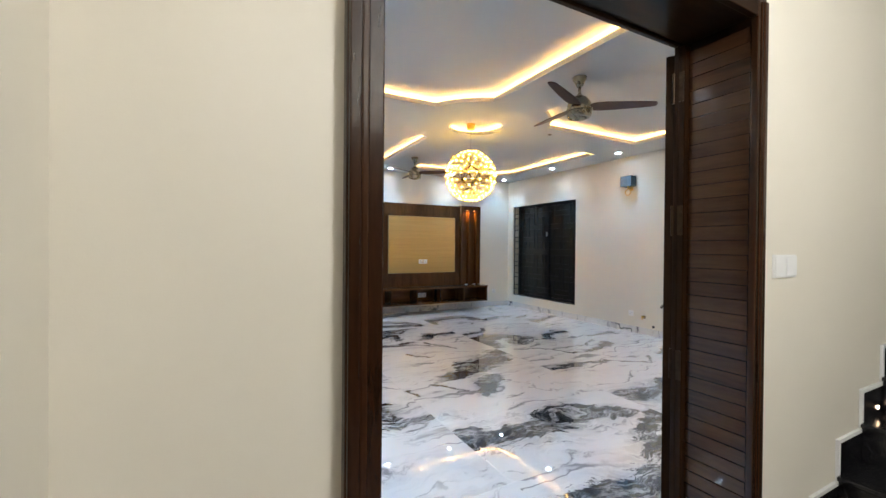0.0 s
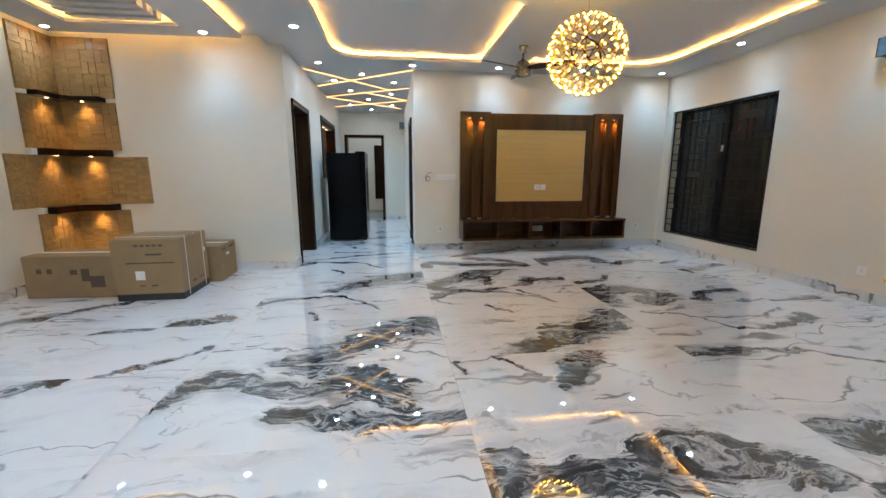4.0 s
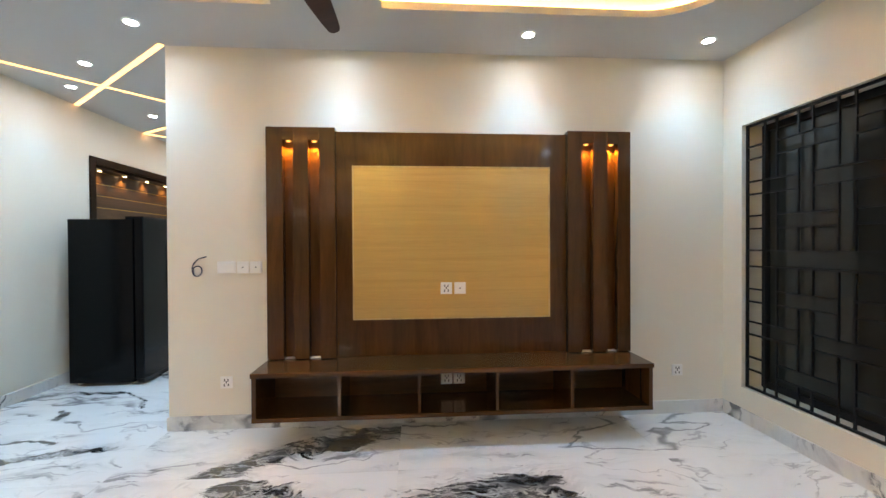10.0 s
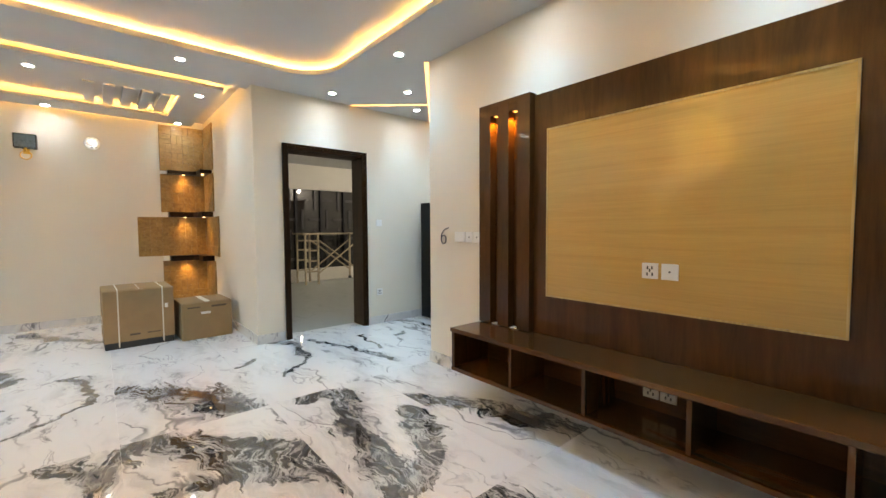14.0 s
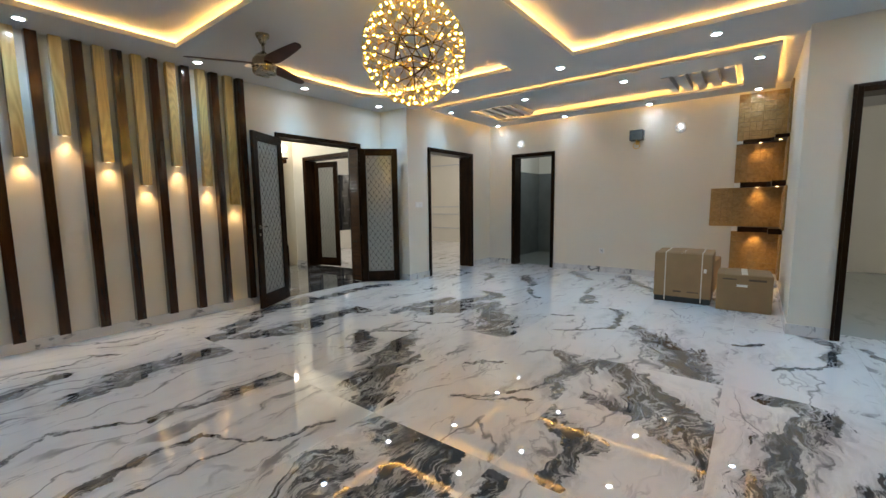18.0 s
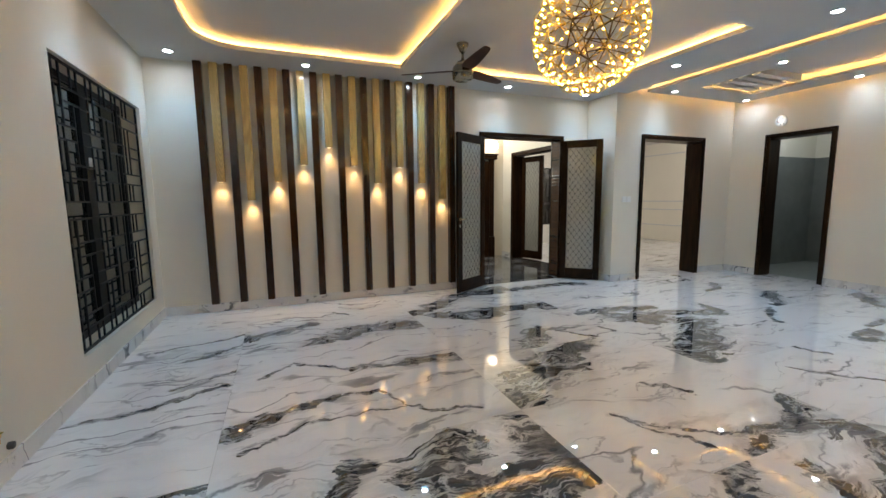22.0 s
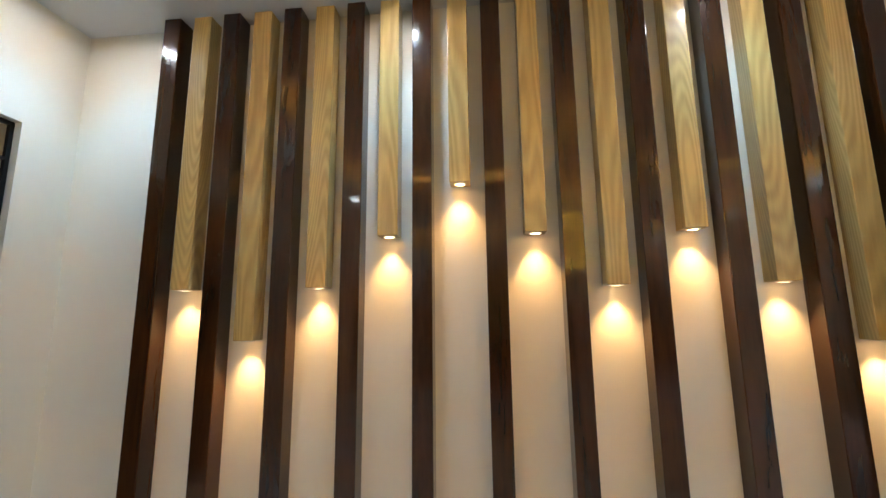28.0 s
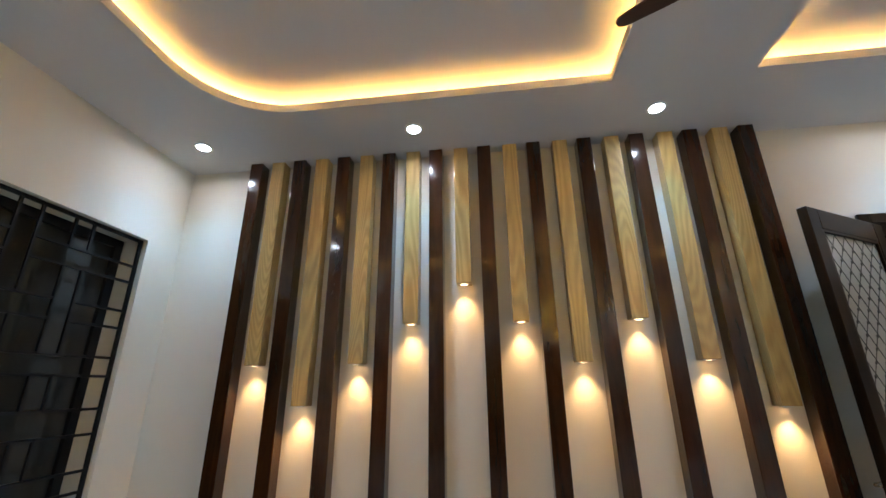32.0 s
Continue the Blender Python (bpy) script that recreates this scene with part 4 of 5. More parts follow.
part("lining", boxes(((0.246, Y_HALL, EZ - F - 0.03), (1.697, Y_SLAT, EZ - F))), DARKX, entry)
for x, s in ((0.286, 1), (1.657, -1)):
    for z in (0.85, 1.46, 2.02):
        bm = boxes(((x - s * 0.003, Y_SLAT - 0.02, z - 0.062), (x + s * 0.001, Y_SLAT + 0.018, z + 0.062)))
        tube(bm, (x + s * 0.002, Y_SLAT + 0.024, z - 0.064), (x + s * 0.002, Y_SLAT + 0.024, z + 0.064), 0.006, 8)
        part("hinge", bm, BRONZED, entry, "worn dark brass hinge")
glazed_leaf((1.655, 1.215, 0), math.degrees(math.atan2(1.54 - 1.215, 2.215 - 1.655)), 0.655, 2.165, "open walnut door leaf with frosted lattice glass")
glazed_leaf((0.285, 1.215, 0), 135.8, 0.60, 2.165, "open walnut door leaf with frosted lattice glass", False)

door_frame("door_1", "x", X_NIB, X_NIB - 0.24, *DOOR1, "dark walnut door frame of the bedroom")
solid_leaf((X_NIB - 0.275, DOOR1[1] - 0.02, 0), 91, 0.90, 2.15, "open dark walnut bedroom door")
door_frame("door_2", "y", Y_D2, Y_D2 - 0.24, *DOOR2, "dark walnut door frame of the lounge")
solid_leaf((DOOR2[0] + 0.02, Y_D2 - 0.275, 0), 181, 0.62, 2.15, "open dark walnut lounge door")
door_frame("door_3", "x", X_D3, X_D3 - 0.24, *DOOR3, "dark walnut door frame of the bathroom")
solid_leaf((X_D3 - 0.275, DOOR3[1] - 0.02, 0), 91, 0.66, 2.15, "open dark walnut bathroom door")
door_frame("door_4", "y", Y_END, Y_END + 0.24, *DOOR4, "dark walnut door frame at the passage end")
solid_leaf((DOOR4[0] + 0.05, Y_END + 0.265, 0), 104, 0.80, 2.15, "open dark walnut door at the passage end")
door_frame("door_5", "x", X_COR, X_COR + 0.22, *DOOR5, "dark walnut door frame in the passage")
solid_leaf((X_COR + 0.16, DOOR5[0] + 0.068, 0), 90, 0.58, 2.12, "closed dark walnut passage door")
# hall side door to the lounge
door_frame("door_6", "x", -0.25, -0.49, -1.11, 0.37, 2.24, "dark walnut double doorway between hall and lounge")
glazed_leaf((-0.47, -1.045, 0), 102, 0.58, 2.15, "open walnut lounge door with frosted lattice glass", False)


# ---- windows ----
def window(name, y0, y1, first, count):
    t = thing(name, "black sliding window with a patterned steel grille", "window", (X_WIN, y0, WZ0), kind="structure")
    xg, xf = 0.035, 0.16
    W, H = y1 - y0, WZ1 - WZ0
    # window frame and sashes
    fr = 0.05
    for a, b in (((xf, 0, 0), (xf + 0.06, fr, H)), ((xf, W - fr, 0), (xf + 0.06, W, H)), ((xf, fr, 0), (xf + 0.06, W - fr, fr)), ((xf, fr, H - fr), (xf + 0.06, W - fr, H)), ((xf - 0.01, W / 2 - 0.07, fr), (xf + 0.05, W / 2 + 0.07, H - fr))):
        part("window_frame", soft_box(a, b, 0.003), BLACK, t)
    for a, b in ((fr, W / 2 - 0.07), (W / 2 + 0.07, W - fr)):
        pane = part("pane", boxes(((xf + 0.02, a, fr), (xf + 0.03, b, H - fr))), TINT, t, "dark tinted glass")
    part("latch", soft_box((xf - 0.03, W / 2 - 0.02, H * 0.66), (xf - 0.01, W / 2 + 0.02, H * 0.66 + 0.09), 0.004), PLASTIC, t, "small white latch")
    # grille: a border ladder, and pairs of bars woven over and under each other
    r = 0.0082

    def bar(u0, v0, u1, v1, k=1.0):
        part("bar", boxes(((xg - r * k, W - u0, v0 - WZ0), (xg + r * k, W - u1, v1 - WZ0))), BLACK, t)
    hw = 0.0475
    cols = [first + 0.2537 * k for k in range(count)]
    rows = (2.022, 1.762, 1.507, 1.240, 0.965, 0.718, 0.453)
    for u in (0.014, W - 0.014):
        bar(u - r, WZ0 + 0.004, u + r, WZ1 - 0.004)
    for z in (WZ0 + 0.012, WZ1 - 0.012):
        bar(0.014, z - r, W - 0.014, z + r, 0.9)
    for j, z in enumerate(rows):
        half = 0.06 if j == 3 else hw
        for zz in (z - half, z + half):
            bar(0.014, zz - r * 0.8, cols[0] - hw, zz + r * 0.8, 0.8)
            bar(cols[-1] + hw, zz - r * 0.8, W - 0.014, zz + r * 0.8, 0.8)
            if j == 3:
                bar(cols[0] - hw, zz - r * 0.8, cols[-1] + hw, zz + r * 0.8, 0.6)
                continue
            for i, u in enumerate(cols):
                if (i + j) % 2:
                    bar(cols[i - 1] + hw if i else u - hw, zz - r * 0.8, cols[i + 1] - hw if i + 1 < count else u + hw, zz + r * 0.8, 0.6)
    for i, u in enumerate(cols):
        cuts = [(z - (0.06 if j == 3 else hw), z + (0.06 if j == 3 else hw)) for j, z in enumerate(rows) if j == 3 or (i + j) % 2]
        ends = [WZ1 - 0.012] + [e for lo, hi in cuts for e in (hi, lo)] + [WZ0 + 0.012]
        for hi, lo in zip(ends[::2], ends[1::2]):
            for uu in (u - hw, u + hw):
                bar(uu - r * 0.8, lo, uu + r * 0.8, hi, 0.7)
    return t


PLATE = paint("grille_plate", (0.017, 0.016, 0.0145), 0.40, 0.1, 4)
for i, (a, b) in enumerate(WINDOWS):
    window("window_%d" % (i + 1), a, b, (0.214, 0.160)[i], (7, 6)[i])
# night wall outside the windows
setting("boundary_wall", boxes(((7.4, -1.0, -0.2), (7.6, 9.5, 2.6)), ((-8.0, 6.0, -0.2), (-7.8, 14.0, 2.4)), ((-7.0, -5.2, -0.2), (0.5, -5.0, 2.6))), GROUT, "grey boundary wall in the dark outside", "wall")
setting("ground", boxes(((-40, -40, -0.5), (40, 40, -0.205))), GROUT, "dark ground outside the house", "ground")
# bedroom and lounge windows
for nm, a, b in (("window_3", (-5.32, 8.3, 0.30), (-5.28, 11.4, 2.22)), ("window_4", (-3.33, -3.34, 0.53), (-1.5, -3.30, 2.13))):
    t = thing(nm, "black framed window with a patterned grille", "window", kind="structure")
    part("pane", boxes((a, b)), TINT, t, "dark tinted glass")
    ax = 1 if nm == "window_3" else 0
    L0, L1 = a[ax], b[ax]
    cols = 5 if ax else 4
    for i in range(cols + 1):
        u = L0 + (L1 - L0) * i / cols
        c0, c1 = list(a), list(b)
        c0[ax], c1[ax] = max(L0, u - 0.03), min(L1, u + 0.03)
        c0[1 - ax], c1[1 - ax] = (a[0] + 0.05, a[0] + 0.10) if ax else (a[1] + 0.05, a[1] + 0.10)
        part("mullion", boxes((c0, c1)), BLACK, t)
    for i in range(cols * 2):
        for j in range(4):
            u, z = L0 + (L1 - L0) * (i + 0.5) / (cols * 2), a[2] + (b[2] - a[2]) * (j + 0.5) / 4
            du, dz = ((L1 - L0) / cols / 4, 0.03) if (i + j) % 2 else (0.03, (b[2] - a[2]) / 8)
            c0, c1 = list(a), list(b)
            c0[ax], c1[ax], c0[2], c1[2] = u - du, u + du, z - dz, z + dz
            c0[1 - ax], c1[1 - ax] = (a[0] + 0.06, a[0] + 0.075) if ax else (a[1] + 0.06, a[1] + 0.075)
            part("bar", boxes((c0, c1)), PLATE, t)

# ---- slatted feature wall ----
HEIGHTS = (1.515, 1.30, 1.515, 1.725, 1.942, 1.723, 1.508, 1.72, 1.511, 1.295)
dark0 = None
for i in range(11):
    x = 5.168 - 0.3002 * i
    if dark0 is None:
        dark0 = tagged(part("dark_slat", soft_box((-0.041, 0.0, 0.105), (0.041, 0.085, CEIL - 0.001), 0.003), SLATW), "tall dark walnut slat fixed to the wall", "wall slat", "dark slats")
        dark0.location = (x, Y_SLAT, 0)
    else:
        copy_thing(dark0, pose(x, Y_SLAT, 0))
for i, z in enumerate(HEIGHTS):
    x = 5.018 - 0.3018 * i
    t = thing("slat_light", "light oak wall slat with a warm spot in its lower end", "wall light", (x, Y_SLAT, 0), "slat lights")
    part("slat", soft_box((-0.043, 0.0, z), (0.043, 0.08, CEIL - 0.001), 0.003), OAK, t)
    bm = bmesh.new()
    ring(bm, (0, 0.045, z - 0.001), (0, 0, 1), 0.022, 0.004, 20, 6)
    bezel = part("bezel", bm, PLASTIC, t, "small white bezel", True)
    part("lens", lathe([(0.017, z - 0.004), (0.017, z - 0.001)], 18, (0, 0.045, 0)), SPOTLENS, bezel, "glowing warm lens")
    lamp("slat_beam", (x, Y_SLAT + 0.047, z - 0.010), P_SLAT, WARM, 84, 1.0, 0.012)

# ---- television wall ----
tv = thing("tv_wall_panel", "dark walnut media wall panel with fluted sides and a light wood field", "wall panel", (0, Y_TV, 0))
B0, B1 = 0.522, 2.212
part("backboard", boxes(((2.64, -0.032, B0), (4.38, 0, B1 - 0.016))), PANEL, tv)
for side, x0, x1, grooves in ((0, 2.148, 2.64, ((2.265, 2.34), (2.447, 2.527))), (1, 4.38, 4.872, ((4.49, 4.578), (4.69, 4.772)))):
    xs = [x0] + [v for g in grooves for v in g] + [x1]
    part("pilaster_back", boxes(((x0 + 0.002, -0.018, B0), (x1 - 0.002, 0, B1 - 0.002))), PANEL, tv)
    for a, b in zip(xs[::2], xs[1::2]):
        part("fluting", soft_box((a, -0.085, B0 + 0.004), (b, -0.018, B1), 0.003), PANEL, tv)
    for a, b in grooves:
        part("groove_head", soft_box((a, -0.085, 2.118), (b, -0.018, B1), 0.002), PANELX, tv)
        bm = bmesh.new()
        ring(bm, ((a + b) / 2, -0.055, 2.116), (0, 0, 1), 0.019, 0.003, 18, 6)
        part("lamp_ring", bm, BRASS, tv, "small brass lamp ring", True)
        part("lens", lathe([(0.011, 2.112), (0.011, 2.117)], 16, ((a + b) / 2, -0.055, 0)), AMBERLENS, tv, "glowing amber lens")
        lamp("groove_beam", ((a + b) / 2, Y_TV - 0.055, 2.10), P_SMALL * 6, AMBER, 120, 0.7, 0.01)
        part("base_chip", soft_box((a + 0.004, -0.07, B0 + 0.002), (b - 0.004, -0.02, B0 + 0.006), 0.001), PAPER, tv, "pale unfinished strip")
part("field_board", soft_box((2.7645, -0.048, 0.8035), (4.2425, -0.032, 1.9345), 0.002), OAKX, tv, "pale yellow ash board")
trim = boxes(((2.757, -0.052, 0.796), (2.767, -0.032, 1.942)), ((4.24, -0.052, 0.796), (4.25, -0.032, 1.942)), ((2.767, -0.052, 1.932), (4.24, -0.032, 1.942)), ((2.767, -0.052, 0.796), (4.24, -0.032, 0.806)))
part("edge_trim", trim, OAK, tv, "thin light edging")

con = thing("tv_console", "floating dark walnut console with five open bays", "console", (0, Y_TV, 0))
D = -0.385
part("top", soft_box((2.145, D - 0.012, 0.490), (4.872, -0.001, 0.521), 0.004), PANELX, con)
part("bottom", soft_box((2.150, D - 0.006, 0.196), (4.868, -0.001, 0.224), 0.004), PANELX, con)
for x in (2.164, 4.854):
    part("side", soft_box((x - 0.014, D, 0.224), (x + 0.014, -0.001, 0.490), 0.002), PANEL, con)
for x in (2.714, 3.243, 3.772, 4.296):
    part("divider", soft_box((x - 0.011, D + 0.006, 0.224), (x + 0.011, -0.012, 0.490), 0.002), PANEL, con)
part("back", boxes(((2.178, -0.011, 0.224), (4.84, -0.001, 0.490))), PANELX, con)


# ---- sockets and switches ----
def plate(name, at, normal, size, kind, label):
    """A wall plate with rounded edges; kind: what it carries."""
    t = thing(name, label, "switch" if kind == "switch" else "socket", group="wall plates")
    t.matrix_world = Matrix.Translation(at) @ Vector(normal).to_track_quat("Z", "Y").to_matrix().to_4x4()
    w, h = size
    base = part("plate", soft_box((-w / 2, -h / 2, 0), (w / 2, h / 2, 0.009), 0.003), PLASTIC, t)
    if kind == "switch":
        part("rocker", soft_box((-w * 0.44, -h * 0.42, 0.009), (w * 0.44, h * 0.42, 0.013), 0.002), PLASTIC, base)
    elif kind == "socket":
        part("pins", boxes(*[((x - 0.004, y - 0.009, 0.0085), (x + 0.004, y + 0.009, 0.0098)) for x, y in ((-0.012, 0.018), (0.012, 0.018), (0, 0.003), (-0.014, -0.018), (0.014, -0.018))]), SLOT, base, "dark pin holes")
    elif kind == "jack":
        part("jack", lathe([(0.006, 0.008), (0.005, 0.011)], 12), SLOT, base, "dark round jack")
    return t


N = {"n": (0, -1, 0), "s": (0, 1, 0), "e": (-1, 0, 0), "w": (1, 0, 0)}
SQ = (0.086, 0.088)
plate("switch_plate", (1.835, Y_TV, 1.195), N["n"], (0.132, 0.088), "switch", "wide blank white switch plate")
plate("socket_plate", (1.951, Y_TV, 1.194), N["n"], SQ, "jack", "white round dimmer wall plate")
plate("socket_plate", (2.044, Y_TV, 1.194), N["n"], SQ, "jack", "white round dimmer wall plate")
plate("socket_plate", (1.825, Y_TV, 0.345), N["n"], SQ, "socket", "white power socket low on the wall")
plate("socket_plate", (5.30, Y_TV, 0.345), N["n"], SQ, "socket", "white power socket low on the wall")
plate("socket_plate", (3.452, Y_TV - 0.048, 1.026), N["n"], SQ, "socket", "white power socket on the light board")
plate("socket_plate", (3.556, Y_TV - 0.048, 1.026), N["n"], SQ, "jack", "white aerial socket on the light board")
plate("socket_plate", (3.455, Y_TV - 0.011, 0.335), N["n"], SQ, "socket", "white power socket inside the console")
plate("socket_plate", (3.55, Y_TV - 0.011, 0.335), N["n"], SQ, "socket", "white power socket inside the console")
plate("switch_plate", (-0.535, Y_D2, 1.26), N["s"], SQ, "switch", "white switch beside the lounge door")
plate("switch_plate", (-0.445, Y_D2, 1.26), N["s"], SQ, "switch", "white switch beside the lounge door")
plate("socket_plate", (X_D3, 4.13, 0.39), N["w"], SQ, "socket", "white power socket low on the wall")
plate("switch_plate", (X_NIB, 8.15, 1.345), N["w"], SQ, "switch", "white switch beside the bedroom door")
plate("socket_plate", (X_NIB, 8.15, 0.425), N["w"], SQ, "socket", "white power socket low on the wall")
plate("socket_plate", (X_WIN, 4.45, 0.30), N["e"], SQ, "jack", "white blank plate low on the wall")
plate("switch_plate", (1.905, Y_HALL, 1.275), N["n"], (0.090, 0.092), "switch", "white switch in the hall")
plate("switch_plate", (1.997, Y_HALL, 1.275), N["n"], (0.090, 0.092), "switch", "white switch in the hall")

# loop of cable out of the wall
cable = bpy.data.curves.new("cable_loop", "CURVE")
cable.dimensions, cable.bevel_depth, cable.bevel_resolution = "3D", 0.0045, 3
sp = cable.splines.new("BEZIER")
pts = [(0.065, -0.012, 0.085), (-0.005, -0.016, 0.055), (-0.032, -0.018, -0.02), (-0.005, -0.018, -0.058), (0.032, -0.02, -0.035), (0.022, -0.022, 0.012), (-0.022, -0.022, 0.0), (-0.02, -0.022, -0.045)]
sp.bezier_points.add(len(pts) - 1)
for b, p in zip(sp.bezier_points, pts):
    b.co = p
    b.handle_left_type = b.handle_right_type = "AUTO"
cable.materials.append(WIRE)
co = tagged(new("cable_loop", cable), "dark blue cable looped out of the wall", "cable")
co.location = (1.63, Y_TV, 1.19)


# ---- chandelier ----
def chandelier(c, r):
    t = thing("chandelier", "brass spherical chandelier of curved rods with many small bulbs", "chandelier", c)

    def nodes_of(level):
        g = bmesh.new()
        bmesh.ops.create_icosphere(g, subdivisions=level, radius=r)
        points = [v.co.copy() for v in g.verts]
        pairs = [(e.verts[0].co.copy(), e.verts[1].co.copy()) for e in g.edges]
        g.free()
        return points, pairs
    tips, _ = nodes_of(3)
    coarse, pairs = nodes_of(2)
    # outer hoops: each rod bows out to the full radius and runs on past its bulbs
    for i, (a, b) in enumerate(pairs):
        bm = bmesh.new()
        row = [(a.lerp(b, k / 5)).normalized() * r * (0.955 + 0.045 * math.sin(math.pi * k / 5)) for k in range(6)]
        for p, q in zip(row, row[1:]):
            tube(bm, p, q, 0.0021, 5)
        part("outer_rod", bm, GILT, t, "curved brass rod")
    hub, hub_pairs = [p * 0.42 for p in nodes_of(1)[0]], nodes_of(1)[1]
    bm = bmesh.new()
    for a, b in hub_pairs:
        tube(bm, a * 0.42, b * 0.42, 0.004, 6)
    part("inner_frame", bm, BRONZE, t, "dark inner cage")
    bm = bmesh.new()
    for p in coarse:
        q = min(hub, key=lambda q: (q - p).length)
        tube(bm, q, p * 0.72, 0.003, 5)
    part("inner_spokes", bm, BRONZE, t, "dark inner spokes")
    bm = bmesh.new()
    tube(bm, (0, 0, 0), (0, 0, 1), 0.0015, 5)
    rod = mesh_of("rod", bm, GILT)
    # a star of thin rods from each inner node to the bulbs round it
    for p in coarse:
        for q in sorted(tips, key=lambda q: (q - p).length)[:7]:
            d = q * 0.93 - p * 0.72
            one = piece("rod", rod, t, p * 0.72)
            one.rotation_euler, one.scale = d.to_track_quat("Z", "Y").to_euler(), (1, 1, d.length)
    bm = bmesh.new()
    bmesh.ops.create_uvsphere(bm, u_segments=8, v_segments=6, radius=0.0046, matrix=Matrix.Diagonal((1, 1, 1.8, 1)))
    bulb = mesh_of("bulb", bm, BULB, True)
    cup = mesh_of("bulb_cup", lathe([(0.006, -0.016), (0.0075, -0.008), (0.005, 0.0)], 8), BRASS, True)
    for p in tips:
        one = piece("bulb", bulb, t, p * 0.945)
        one.rotation_euler = p.to_track_quat("Z", "Y").to_euler()
        piece("bulb_cup", cup, one, (0, 0, -0.006))
    bm = bmesh.new()
    tube(bm, (0, 0, r * 0.42), (0, 0, TOP - c[2] - 0.03), 0.0018, 6)
    part("hanging_wire", bm, STEEL, t, "thin steel wire")
    part("canopy", lathe([(0.02, TOP - c[2] - 0.075), (0.045, TOP - c[2] - 0.07), (0.055, TOP - c[2] - 0.02), (0.055, TOP - c[2])], 24), BRASS, t, "small brass canopy", True)
    return t


GILT = paint("gilt_brass", (0.66, 0.46, 0.11), 0.30, 0.1, 20, 500, 0.03, metal=1.0)
BRONZE = paint("dark_bronze", (0.16, 0.10, 0.045), 0.36, 0.1, 20, 500, 0.03, metal=1.0)
chandelier((2.70, 4.53, 2.235), 0.330)


# ---- ceiling fans ----
def fan(x, y, turn):
    t = thing("ceiling_fan", "brushed nickel ceiling fan with three dark wooden blades", "ceiling fan", (x, y, CEIL), "ceiling fans")
    t.rotation_euler[2] = radians(turn)
    part("canopy", lathe([(0.016, -0.085), (0.030, -0.078), (0.036, -0.055), (0.058, -0.022), (0.060, 0.0)], 28), STEEL, t, "", True)
    part("downrod", lathe([(0.013, -0.17), (0.013, -0.08)], 14), STEEL, t, "", True)
    motor = part("motor", lathe([(0.062, -0.355), (0.094, -0.347), (0.102, -0.332), (0.102, -0.296), (0.107, -0.290), (0.107, -0.266), (0.102, -0.260), (0.102, -0.243), (0.092, -0.216), (0.060, -0.176), (0.028, -0.158), (0.016, -0.145)], 32), STEEL, t, "", True)
    part("cap", lathe([(0.036, -0.363), (0.064, -0.357), (0.062, -0.350)], 28), STEEL, motor, "", True)
    part("band", lathe([(0.1030, -0.300), (0.1040, -0.297), (0.1030, -0.294)], 32), SLOT, motor, "dark groove", True)
    for k in range(3):
        bm = bmesh.new()
        sect = [(0.085, 0.034), (0.13, 0.056), (0.20, 0.062), (0.35, 0.056), (0.50, 0.045), (0.60, 0.034), (0.625, 0.027), (0.637, 0.012)]
        rows = []
        for d, w in sect:
            zt = -0.255 + 0.012 * (d - 0.07)
            tilt = -0.22
            rows.append([bm.verts.new((d, s * w, zt + s * w * tilt + h)) for s, h in ((-1, -0.004), (1, -0.004), (1, 0.004), (-1, 0.004))])
        for lo, hi in zip(rows, rows[1:]):
            for i in range(4):
                bm.faces.new((lo[i], lo[(i + 1) % 4], hi[(i + 1) % 4], hi[i]))
        bm.faces.new(rows[0])
        bm.faces.new(rows[-1][::-1])
        b = part("blade", bm, BLADE, t, "dark brown blade")
        b.rotation_euler[2] = radians(120 * k)
    return t


BLADE = timber("fan_blade_wood", (0.03, 0.011, 0.008), (0.085, 0.030, 0.022), "x", 0.35, 0.15)
fan(2.72, 6.32, 85)
fan(2.66, 2.69, 85)


